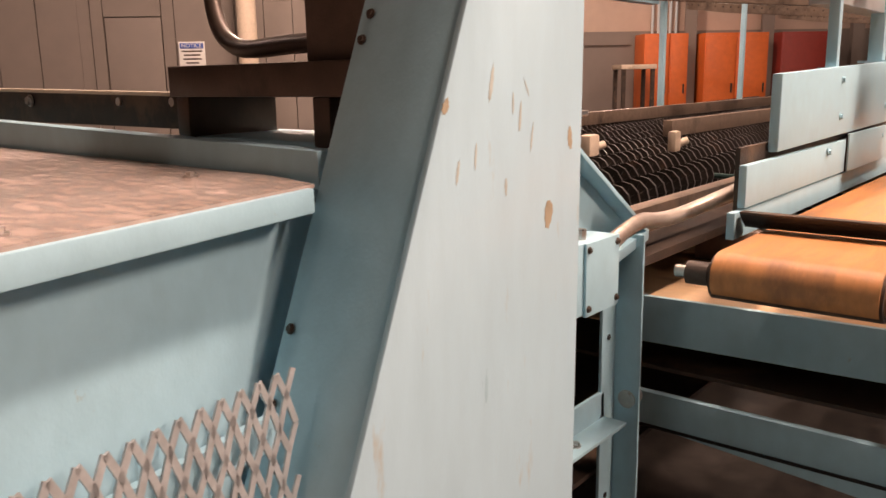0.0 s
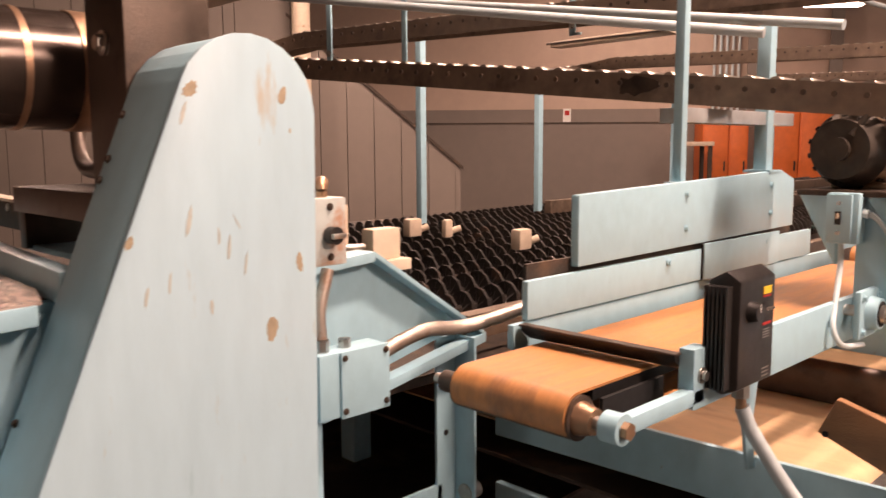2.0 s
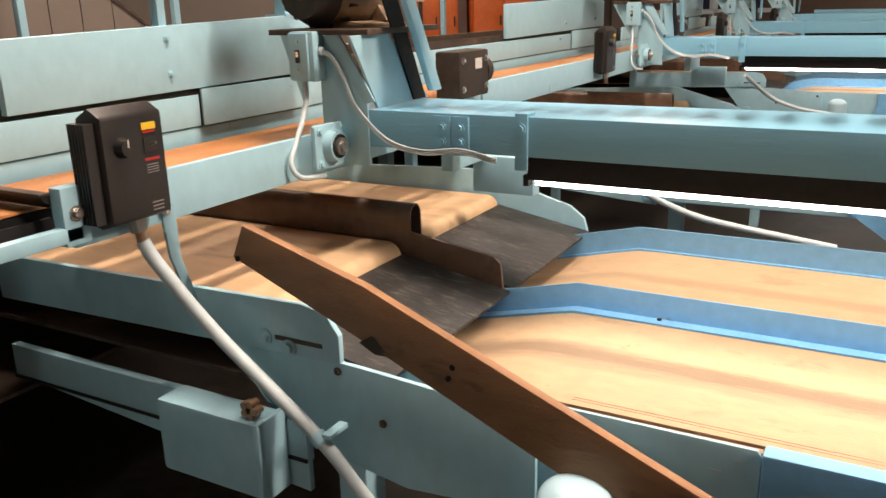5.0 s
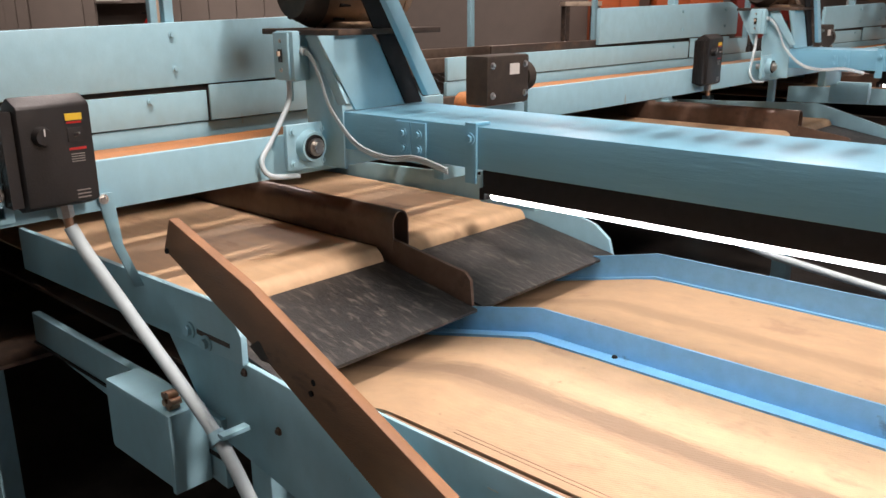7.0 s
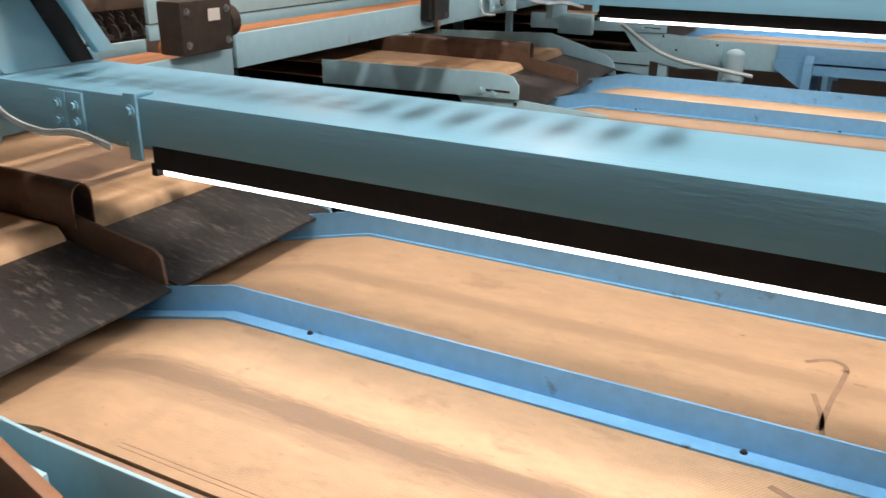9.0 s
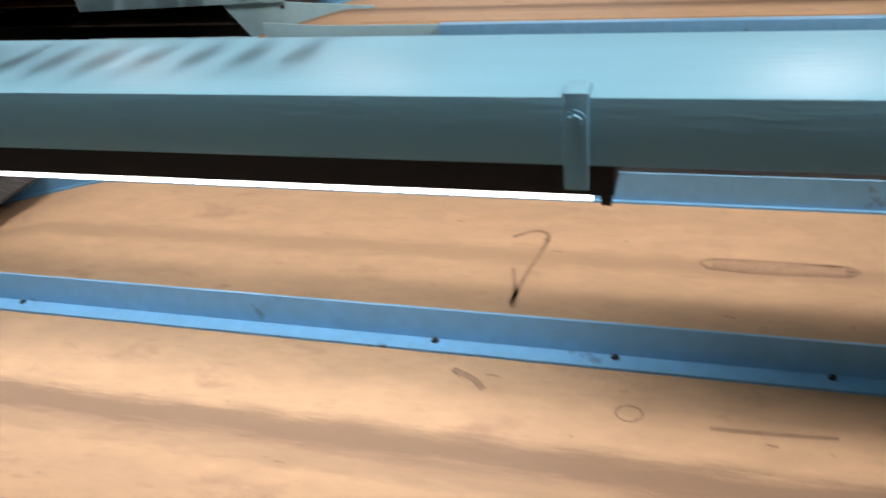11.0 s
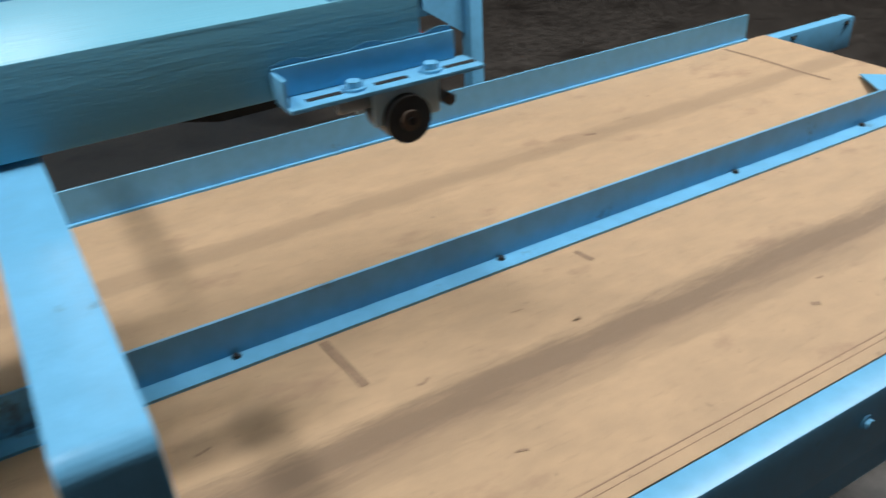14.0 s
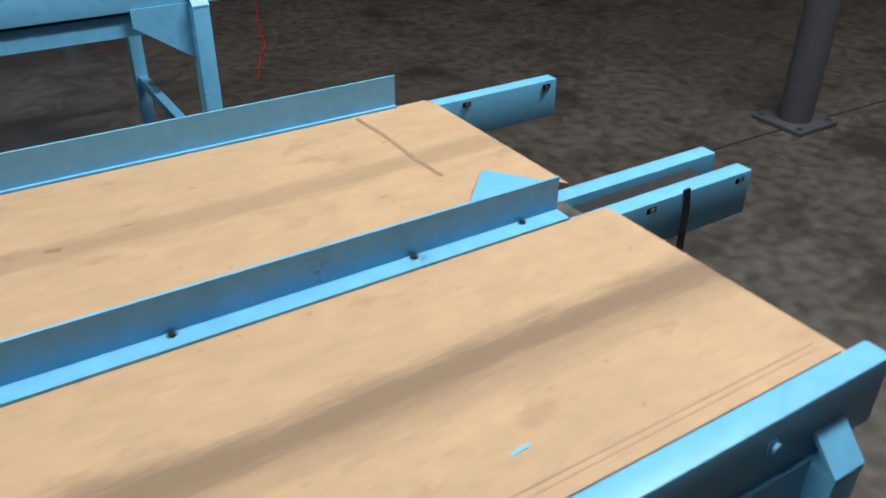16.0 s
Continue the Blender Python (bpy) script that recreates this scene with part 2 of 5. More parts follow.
M_GREYWALL = node_material("brown_grey_wall", (0.20, 0.165, 0.14), 0.7, 0, 0.06, 6, 0.4)
M_CEIL = node_material("ceiling_sheet", (0.12, 0.10, 0.09), 0.8, 0, 0.1, 4, 0.2)
M_ORANGE = node_material("orange_paint", (0.62, 0.13, 0.025), 0.45, 0, 0.1, 12, 0.2)
M_RED = node_material("red_paint", (0.45, 0.02, 0.015), 0.3, 0, 0.05, 20, 0.1)
M_WHITE = node_material("white_paint", (0.72, 0.70, 0.66), 0.5, 0, 0.05, 20, 0.1)
M_BLUE_SIGN = node_material("sign_blue", (0.03, 0.09, 0.38), 0.4, 0, 0.05, 20, 0.05)
M_YELLOW = node_material("yellow_print", (0.75, 0.50, 0.03), 0.4, 0, 0.05, 20, 0.05)
M_POLE = node_material("dark_grey_column_paint", (0.052, 0.054, 0.062), 0.45, 0, 0.1, 20, 0.15)
M_TUBE = glow_material("fluorescent_tube", (1.0, 0.97, 0.92), 9)
M_FIXTURE = glow_material("hall_lamp_glow", (1.0, 0.9, 0.78), 6)

# ---- shapes ----


def box(bm, lo, hi, bevel=0.0):
    vs = bmesh.ops.create_cube(bm, size=1)["verts"]
    for v in vs:
        v.co = Vector([lo[i] + (v.co[i] + 0.5) * (hi[i] - lo[i]) for i in range(3)])
    if bevel:
        es = {e for v in vs for e in v.link_edges}
        bmesh.ops.bevel(bm, geom=list(es), offset=bevel, segments=2, profile=0.6, affect="EDGES", clamp_overlap=True)
    return bm


def shape(*boxes, bevel=0.0):
    bm = bmesh.new()
    for lo, hi in boxes:
        box(bm, lo, hi, bevel)
    return bm


def prism(points, shift, bevel=0.0):
    """A flat outline in 3D, given thickness by the vector shift."""
    bm = bmesh.new()
    low = [bm.verts.new(p) for p in points]
    high = [bm.verts.new(Vector(p) + Vector(shift)) for p in points]
    bm.faces.new(low)
    bm.faces.new(high[::-1])
    n = len(points)
    for i in range(n):
        bm.faces.new((low[i], high[i], high[(i + 1) % n], low[(i + 1) % n])).smooth = n > 11
    bmesh.ops.recalc_face_normals(bm, faces=bm.faces[:])
    if bevel:
        bmesh.ops.bevel(bm, geom=bm.edges[:], offset=bevel, segments=2, profile=0.6, affect="EDGES", clamp_overlap=True)
    return bm


def rod(a, b, r, r2=None, n=20, bm=None):
    bm = bm or bmesh.new()
    a, b = Vector(a), Vector(b)
    turn = (b - a).to_track_quat("Z", "Y").to_matrix().to_4x4()
    made = bmesh.ops.create_cone(bm, cap_ends=True, segments=n, radius1=r, radius2=r if r2 is None else r2, depth=(b - a).length,
                                 matrix=Matrix.Translation((a + b) / 2) @ turn)
    if n > 8:
        for f in {f for v in made["verts"] for f in v.link_faces if len(f.verts) == 4}:
            f.smooth = True
    return bm


def smooth_path(points, steps=8):
    pts = [Vector(p) for p in points]
    pts = [2 * pts[0] - pts[1]] + pts + [2 * pts[-1] - pts[-2]]
    out = []
    for i in range(1, len(pts) - 2):
        p0, p1, p2, p3 = pts[i - 1:i + 3]
        for k in range(steps):
            t = k / steps
            out.append(0.5 * (2 * p1 + (p2 - p0) * t + (2 * p0 - 5 * p1 + 4 * p2 - p3) * t * t + (3 * p1 - p0 - 3 * p2 + p3) * t ** 3))
    return out + [pts[-2]]


def sweep(points, section, closed=True, bm=None, up=(0, 0, 1)):
    """Moves an outline (side, height) along a path."""
    bm = bm or bmesh.new()
    rings = []
    for i, p in enumerate(points):
        ahead = (points[min(i + 1, len(points) - 1)] - points[max(i - 1, 0)]).normalized()
        side = ahead.cross(Vector(up))
        side = side.normalized() if side.length > 1e-4 else Vector((1, 0, 0))
        top = side.cross(ahead).normalized()
        rings.append([bm.verts.new(p + side * s + top * h) for s, h in section])
    n = len(section)
    for a, b in zip(rings, rings[1:]):
        for i in range(n if closed else n - 1):
            bm.faces.new((a[i], a[(i + 1) % n], b[(i + 1) % n], b[i])).smooth = n > 5
    if closed:
        bm.faces.new(rings[0])
        bm.faces.new(rings[-1][::-1])
    bmesh.ops.recalc_face_normals(bm, faces=bm.faces[:])
    return bm


def ring_section(r, n=10):
    return [(r * math.cos(i * math.tau / n), r * math.sin(i * math.tau / n)) for i in range(n)]


def hose(points, r, steps=8, n=10):
    return sweep(smooth_path(points, steps), ring_section(r, n))


def link_mesh(name, bm, material, smooth=False):
    me = bpy.data.meshes.new(name)
    bm.to_mesh(me)
    bm.free()
    me.materials.append(material)
    if smooth:
        me.set_sharp_from_angle(angle=radians(40))
    else:
        for p in me.polygons:
            p.use_smooth = False
    return new(name, me)


def part(name, bm, material, parent, label="", smooth=True):
    ob = link_mesh(name, bm, material, smooth)
    ob.parent = parent
    world_of = parent.matrix_basis if parent.parent is None else parent.parent.matrix_basis
    ob.matrix_parent_inverse = world_of.inverted() if parent.parent is None else Matrix()
    return tagged(ob, label)


def thing(name, at, label, category, group=""):
    ob = new(name)
    ob.empty_display_size = 0.05
    ob.matrix_basis = Matrix.Translation(at)
    return tagged(ob, label, category, group)


def structure(name, bm, material, label, category):
    return tagged(link_mesh(name, bm, material), label, category, "", "structure")


def bolt(name, at, axis, r, parent, material=None, label=""):
    """A hexagon bolt head with its washer."""
    at, axis = Vector(at), Vector(axis).normalized()
    bm = rod(at, at + axis * r * 0.35, r * 1.5, n=14)
    rod(at + axis * r * 0.3, at + axis * r * 1.1, r, n=6, bm=bm)
    return part(name, bm, material or M_CHROME, parent, label)


# ---- structure ----
structure("floor", shape(((-14, -8, -0.2), (14, 18, 0.0))), M_FLOOR, "dark worn sealed concrete floor", "floor")
structure("ceiling", shape(((-14, -8, CEILING), (14, 18, CEILING + 0.2))), M_CEIL, "dark sheet ceiling high over the hall", "ceiling")
structure("wall_south", shape(((-14, -8.3, 0), (14, -8, CEILING))), M_PINK, "buff painted wall", "wall")
structure("wall_east", shape(((14, -8, 0), (14.3, 18, CEILING))), M_PINK, "buff painted wall", "wall")
structure("wall_west", shape(((-14.3, -8, 0), (-14, 18, CEILING))), M_PINK, "buff painted wall", "wall")
structure("wall_north", shape(((-14, 18, 0), (14, 18.3, CEILING))), M_PINK, "buff painted wall", "wall")

# the hall's long wall stands askew to the machines: s runs along it, d is the distance in front of the eye's start
SKEW = radians(43)
ORIGIN = Vector((1.0, 0.0, 0.0))


def askew(s, d, z):
    return ORIGIN + Vector((math.cos(SKEW) * s - math.sin(SKEW) * d, math.sin(SKEW) * s + math.cos(SKEW) * d, z))


def askew_box(lo, hi, bevel=0.0):
    bm = shape((lo, hi), bevel=bevel)
    for v in bm.verts:
        v.co = askew(*v.co)
    bmesh.ops.recalc_face_normals(bm, faces=bm.faces[:])
    return bm


WALL_D, STAIR_D, DADO = 12.5, 9.0, 2.12
structure("wall_askew_upper", askew_box((-14, WALL_D, DADO), (9, WALL_D + 0.25, CEILING)), M_PINK, "buff painted block wall above the grey dado", "wall")
structure("wall_askew_lower", askew_box((-14, WALL_D - 0.004, 0), (9, WALL_D + 0.25, DADO)), M_GREYWALL, "brown-grey painted lower block wall", "wall")
structure("trim", askew_box((-14, WALL_D - 0.02, DADO - 0.21), (3.0, WALL_D - 0.004, DADO - 0.195)), M_DIRTY, "thin dark conduit line along the wall", "trim")

# ---- sorting table, hood and lamp: one station, repeated along y ----
PITCH, RISE = 2.38, 0.035
BZ = 0.917


def belt_loop(x0, x1, y0, y1, top, r, name, material, parent, along="x", label=""):
    """A belt wound over two end pulleys: a closed band with its own thickness."""
    pts = []
    for k in range(13):
        a = math.pi / 2 + math.pi * k / 12
        pts.append((x0 + r + r * math.cos(a), top - r + r * math.sin(a)))
    for k in range(13):
        a = -math.pi / 2 + math.pi * k / 12
        pts.append((x1 - r + r * math.cos(a), top - r + r * math.sin(a)))
    bm, inner = bmesh.new(), 0.004
    mid = top - r
    ends = (x0 + r, x1 - r)
    rings = [[], [], [], []]
    for i, (u, z) in enumerate(pts):
        c = ends[0] if i < 13 else ends[1]
        k = 1 - inner / r
        for ring, (uu, zz), side in ((rings[0], (u, z), 0), (rings[1], (u, z), 1), (rings[2], (c + (u - c) * k, mid + (z - mid) * k), 1), (rings[3], (c + (u - c) * k, mid + (z - mid) * k), 0)):
            w = y1 if side else y0
            ring.append(bm.verts.new((uu, w, zz) if along == "x" else (w, uu, zz)))
    n = len(pts)
    for a, b in zip(rings, rings[1:] + rings[:1]):
        for i in range(n):
            bm.faces.new((a[i], a[(i + 1) % n], b[(i + 1) % n], b[i])).smooth = i % 13 != 12
    bmesh.ops.recalc_face_normals(bm, faces=bm.faces[:])
    return part(name, bm, material, parent, label)


def sorting_table(dy=0.0):
    t = thing("sorting_table", (2.6, 1.62 + dy, 0), "blue painted steel sorting table with two tan conveyor belts", "conveyor table", "sorting tables")
    bend = 0.87
    # belt tops: a short rising run, then the long level run
    for y0, y1 in ((1.190, 1.568), (1.664, 2.050)):
        drop = 0.085
        outline = [(0.52, BZ - drop), (bend - 0.05, BZ - 0.012), (bend, BZ - 0.002), (bend + 0.05, BZ), (4.246, BZ), (4.266, BZ - 0.007), (4.274, BZ - 0.03), (4.266, BZ - 0.052), (4.246, BZ - 0.06),
                   (bend, BZ - 0.062), (0.52, BZ - drop - 0.06)]
        part("belt", prism([(x, y0 + dy, z) for x, z in outline], (0, y1 - y0, 0), 0.0), M_BELT, t, "tan woven fabric belt with dark streaks")
    part("bed_plate", shape(((0.55, 1.17 + dy, BZ - 0.16), (4.15, 2.06 + dy, BZ - 0.10))), M_TABLE, t)

    def rail(name, y_flange0, y_flange1, y_wall, height, x_end):
        """An L-shaped rail: flat flange beside the belt and a thin upright lip, bent down at the infeed."""
        z = BZ + 0.004
        path = [(0.50, -0.085), (bend, 0.0), (x_end, 0.0)]
        bm = bmesh.new()
        lip = 0.004
        for (xa, da), (xb, db) in zip(path, path[1:]):
            for lo_y, hi_y, lo_z, hi_z in ((y_flange0, y_flange1, -0.006, 0.0), (y_wall, y_wall + lip, 0.0, height)):
                q = [bm.verts.new((x, y + dy, z + d + h)) for x, d in ((xa, da), (xb, db)) for y in (lo_y, hi_y) for h in (lo_z, hi_z)]
                for f in ((0, 1, 3, 2), (4, 6, 7, 5), (0, 4, 5, 1), (2, 3, 7, 6), (0, 2, 6, 4), (1, 5, 7, 3)):
                    bm.faces.new([q[i] for i in f])
        bmesh.ops.recalc_face_normals(bm, faces=bm.faces[:])
        return part(name, bm, M_TABLE, t, "blue painted angle rail", smooth=False)

    rail("divider_rail", 1.566, 1.662, 1.594, 0.050, 4.185)
    rail("far_rail", 2.043, 2.104, 2.050, 0.054, 4.185)
    for y0, y1 in ((1.2140, 1.2155), (1.2060, 1.2068)):
        part("belt_hem", shape(((1.0, y0 + dy, BZ - 0.001), (4.235, y1 + dy, BZ + 0.0006))), M_HEM, t, "raised hem line of the belt")
    # Black strip paints the shaded gap between belt and near rail.
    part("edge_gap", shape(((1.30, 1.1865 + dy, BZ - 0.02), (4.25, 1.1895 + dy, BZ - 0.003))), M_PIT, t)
    for x in (1.04, 1.75, 2.0, 2.265, 2.404, 2.84, 3.205, 3.645, 3.95, 4.12):
        part("bolt", rod((x, 1.588 + dy, BZ + 0.003), (x, 1.588 + dy, BZ + 0.0075), 0.0062, 0.004, 10), M_PIT, t, "dark flat bolt head")
    part("infeed_plate", prism([(0.66, 1.166 + dy, 0.935), (0.88, 1.166 + dy, 0.922), (1.284, 1.166 + dy, 0.920), (1.290, 1.166 + dy, 0.911), (1.290, 1.166 + dy, 0.76), (0.66, 1.166 + dy, 0.76)], (0, 0.006, 0), 0.001), M_PAINT, t, "pale blue raised side plate with worn edge")
    part("belt_seal", shape(((0.88, 1.1725 + dy, BZ - 0.03), (1.29, 1.1855 + dy, BZ - 0.003))), M_HEM, t)
    for x, z in ((1.10, 0.885), (1.22, 0.875), (1.255, 0.895)):
        part("scratch", shape(((x, 1.1652 + dy, z), (x + 0.018, 1.1663 + dy, z + 0.0016))), M_RUB, t, "scratch through the paint")
    near = part("near_rail", shape(((1.292, 1.152 + dy, BZ - 0.088), (4.285, 1.186 + dy, BZ + 0.006)), bevel=0.005), M_TABLE, t, "deep blue side channel with a rounded top")
    for x in (1.55, 2.2, 2.9, 3.36, 3.95, 4.1):
        bolt("screw", (x, 1.152 + dy, BZ - 0.03), (0, -1, 0), 0.006, t, M_TABLE)
    # take-up arms past the belt's end
    for y in (1.530, 1.604, 2.012):
        arm = part("take_up_arm", shape(((3.9, y + 0.022 + dy, BZ - 0.085), (4.547, y + 0.052 + dy, BZ - 0.008)), bevel=0.003), M_TABLE, t)
        if y != 1.604:
            for x in (4.33, 4.52):
                part("slot", shape(((x - 0.009, y + 0.0205 + dy, BZ - 0.024), (x + 0.009, y + 0.0225 + dy, BZ - 0.015))), M_PIT, arm, "dark slot with a bolt in it")
                part("slot_bolt", shape(((x - 0.004, y + 0.0185 + dy, BZ - 0.022), (x + 0.004, y + 0.0215 + dy, BZ - 0.017))), M_CHROME, arm)
    # Black filler: the dark gap between the arms is put in as colour.
    part("arm_gap", shape(((4.19, 1.5835 + dy, BZ - 0.06), (4.49, 1.6245 + dy, BZ - 0.022))), M_PIT, t, "black filler painting the shaded gap between the arms")
    part("end_roller", rod((4.215, 1.190 + dy, BZ - 0.03), (4.215, 2.04 + dy, BZ - 0.03), 0.022), M_STEEL, t)
    for x in (1.45, 4.17):
        for y in (1.115, 2.06):
            part("leg", shape(((x, y + dy, 0.0), (x + 0.05, y + 0.06 + dy, BZ - 0.085)), bevel=0.004), M_TABLE, t)
            part("gusset", prism([(x - 0.165, y + 0.030 + dy, BZ - 0.08), (x + 0.002, y + 0.030 + dy, BZ - 0.08), (x + 0.002, y + 0.030 + dy, BZ - 0.245), (x - 0.165, y + 0.030 + dy, BZ - 0.13)], (0, 0.006, 0)), M_TABLE, t)
            part("leg_cap", prism([(x, y + dy, BZ - 0.085), (x + 0.05, y + dy, BZ - 0.085), (x + 0.05, y + 0.036 + dy, BZ - 0.045), (x, y + 0.036 + dy, BZ - 0.045)], (0, 0, -0.008)), M_TABLE, t)
        part("cross_brace", shape(((x + 0.01, 1.16 + dy, 0.30), (x + 0.045, 2.07 + dy, 0.335)), bevel=0.003), M_TABLE, t)
    return t


table = sorting_table()
for k in (1, 2, 3, 4):
    copy_thing(table, Matrix.Translation((2.6, 1.62 + PITCH * k - (0.30 if k == 1 else 0.0), 0)))



def mark(points, width, closed=False):
    """A thin smear on the belt along a curve."""
    bm = bmesh.new()
    pts = smooth_path([(x, y, BZ + 0.0006) for x, y in points], 6)
    return sweep(pts, [(-width, 0), (width, 0), (width, 0.0002), (-width, 0.0002)], True, bm)


def ring_points(cx, cy, rx, ry, n=16):
    return [(cx + rx * math.cos(i * math.tau / n), cy + ry * math.sin(i * math.tau / n)) for i in range(n + 1)]


MARKS = [([(1.80, 1.90), (1.835, 1.925), (1.86, 1.91), (1.855, 1.85), (1.845, 1.79), (1.835, 1.70)], 0.0042), ([(1.82, 1.80), (1.835, 1.74), (1.84, 1.69)], 0.004),
         ([(2.115, 1.838), (2.2, 1.834), (2.32, 1.838)], 0.0042), ([(2.125, 1.866), (2.2, 1.868), (2.32, 1.866)], 0.0028), ([(2.315, 1.842), (2.33, 1.850), (2.318, 1.862)], 0.007),
         ([(2.125, 1.866), (2.108, 1.855), (2.118, 1.840)], 0.003), (ring_points(2.026, 1.485, 0.016, 0.014), 0.0014), ([(1.79, 1.535), (1.82, 1.52), (1.84, 1.50)], 0.005),
         ([(2.935, 1.56), (2.938, 1.52), (2.942, 1.462)], 0.0055), ([(4.100, 2.035), (4.106, 1.95), (4.104, 1.85), (4.108, 1.77)], 0.0035), ([(2.475, 1.287), (2.482, 1.284), (2.490, 1.283)], 0.0022),
         ([(3.30, 1.60 - 0.05), (3.305, 1.52)], 0.004), ([(3.56, 1.85), (3.58, 1.842)], 0.004), ([(2.12, 1.475), (2.2, 1.478), (2.26, 1.482)], 0.003), ([(3.45, 1.295), (3.46, 1.29)], 0.003)]
for x in (1.45, 4.17):
    part("diagonal_brace", prism([(x, 1.165, 0.34), (x - 0.62, 1.165, 0.79), (x - 0.62, 1.165, 0.832), (x, 1.165, 0.385)], (0, 0.03, 0), 0.002), M_TABLE, table)
for points, width in MARKS:
    part("belt_mark", mark(points, width), M_STAIN, table, "dark smear on the belt")
speck = random.Random(11)
for k in range(34):
    x, y = speck.uniform(1.5, 4.1), speck.choice((speck.uniform(1.25, 1.54), speck.uniform(1.69, 2.02)))
    part("belt_mark", mark([(x, y), (x + speck.uniform(0.004, 0.008), y + speck.uniform(-0.002, 0.002)), (x + speck.uniform(0.009, 0.02), y + speck.uniform(-0.004, 0.004))], speck.uniform(0.0008, 0.002)), speck.choice((M_STAIN, M_SMEAR, M_SMEAR)), table)
part("belt_smear", mark([(2.125, 1.853), (2.22, 1.851), (2.31, 1.854)], 0.0135), M_SMEAR, table, "faint filled smear on the belt")
part("paint_scrap", mark([(3.855, 1.254), (3.865, 1.256), (3.878, 1.256)], 0.0022), M_HOOD, table, "pale paint smear on the belt")
part("corner_flap", prism([(4.060, 1.630, BZ + 0.022), (4.165, 1.748, BZ + 0.003), (4.205, 1.630, BZ + 0.022)], (0, 0, 0.003)), M_TABLE, table, "blue bent sheet corner beside the divider")
part("hanging_tie", sweep(smooth_path([(4.395, 1.548, BZ + 0.0), (4.398, 1.545, BZ - 0.04), (4.392, 1.540, BZ - 0.075), (4.40, 1.545, BZ - 0.115)]), [(-0.006, -0.002), (0.006, -0.002), (0.006, 0.002), (-0.006, 0.002)], True, None, (0, 1, 0)), M_BLACK, table, "black tie hanging on the arm")
HOOD_END = 2.972


def lamp_hood(dy=0.0):
    h = thing("lamp_hood", (1.9, 1.6 + dy, 1.24), "pale blue sheet steel lamp hood beam above the belts", "lamp hood", "lamp hoods")
    part("beam", shape(((0.42, 1.501 + dy, 1.243), (HOOD_END, 1.73 + dy, 1.316)), bevel=0.005), M_HOOD, h)
    part("front_channel", shape(((0.42, 1.496 + dy, 1.241), (HOOD_END + 0.085, 1.5005 + dy, 1.3165)), bevel=0.002), M_HOOD, h, "front face of the hood, longer than its top")
    part("rear_stub", shape(((HOOD_END, 1.69 + dy, 1.25), (HOOD_END + 0.05, 1.73 + dy, 1.312)), bevel=0.003), M_HOOD, h)
    part("black_tray", shape(((0.785, 1.528 + dy, 1.190), (2.0, 1.70 + dy, 1.243)), bevel=0.002), M_PIT, h, "black lamp housing under the beam")
    tube = part("tube", rod((0.80, 1.541 + dy, 1.187), (1.975, 1.541 + dy, 1.187), 0.0085), M_TUBE, h, "lit white fluorescent tube")
    for x in (0.775, 1.985):
        part("lamp_holder", shape(((x, 1.530 + dy, 1.177), (x + 0.012, 1.552 + dy, 1.199)), bevel=0.002), M_PIT, h)
    for x in (0.775, 1.95):
        part("bracket", shape(((x, 1.490 + dy, 1.215), (x + 0.026, 1.496 + dy, 1.322)), ((x, 1.490 + dy, 1.317), (x + 0.026, 1.53 + dy, 1.323)), bevel=0.002), M_HOOD, h)
        bolt("bolt", (x + 0.013, 1.49 + dy, 1.295), (0, -1, 0), 0.007, h, M_HOOD)
    for x in (0.62, 0.66):
        part("splice_plate", shape(((x - 0.02, 1.491 + dy, 1.235), (x + 0.018, 1.496 + dy, 1.312)), bevel=0.002), M_HOOD, h)
        for z in (1.262, 1.29):
            bolt("bolt", (x, 1.491 + dy, z), (0, -1, 0), 0.006, h, M_HOOD)
    part("support_channel", shape(((0.50, 1.86 + dy, 1.075), (0.66, 1.90 + dy, 1.165)), ((0.50, 1.70 + dy, 1.155), (0.53, 1.90 + dy, 1.245)), bevel=0.003), M_PAINT, h, "pale blue channel carrying the hood")
    part("drop_cable", hose([(0.70, 2.20 + dy, 1.10), (0.80, 2.40 + dy, 0.975), (0.92, 2.44 + dy, 0.918), (1.05, 2.45 + dy, 0.893), (1.30, 2.46 + dy, 0.86)], 0.010), M_CONDUIT, h, "grey cable hanging behind the lamp")
    return h


hood = lamp_hood()
for k in (1, 2, 3, 4):
    copy_thing(hood, Matrix.Translation((1.9, 1.6 + PITCH * k, 1.24 + RISE)))
for k in range(5):
    area("belt_lamp", (1.39, 1.541 + PITCH * k, 1.169), (1.39, 1.50 + PITCH * k, 0.9), 1.18, 0.03, 3.0, COOL)

roller_bracket = thing("roller_bracket", (3.0, 1.47, 1.24), "blue slotted angle bracket with a black guide roller", "bracket")
RB_X0, RB_X1 = 2.905, 3.090
part("upright_plate", shape(((RB_X0, 1.4895, 1.243), (RB_X1, 1.4935, 1.271)), bevel=0.0015), M_TABLE, roller_bracket)
wavy = [(RB_X0 + (RB_X1 - RB_X0) * k / 36, 1.4945, 1.272 + 0.0045 * max(0.0, math.sin(k * 0.42) - 0.15)) for k in range(37)]
part("packing_strip", prism([(RB_X0, 1.4945, 1.262)] + wavy + [(RB_X1, 1.4945, 1.262)], (0, 0.0012, 0)), M_TABLE, roller_bracket, "wavy packing strip behind the angle")
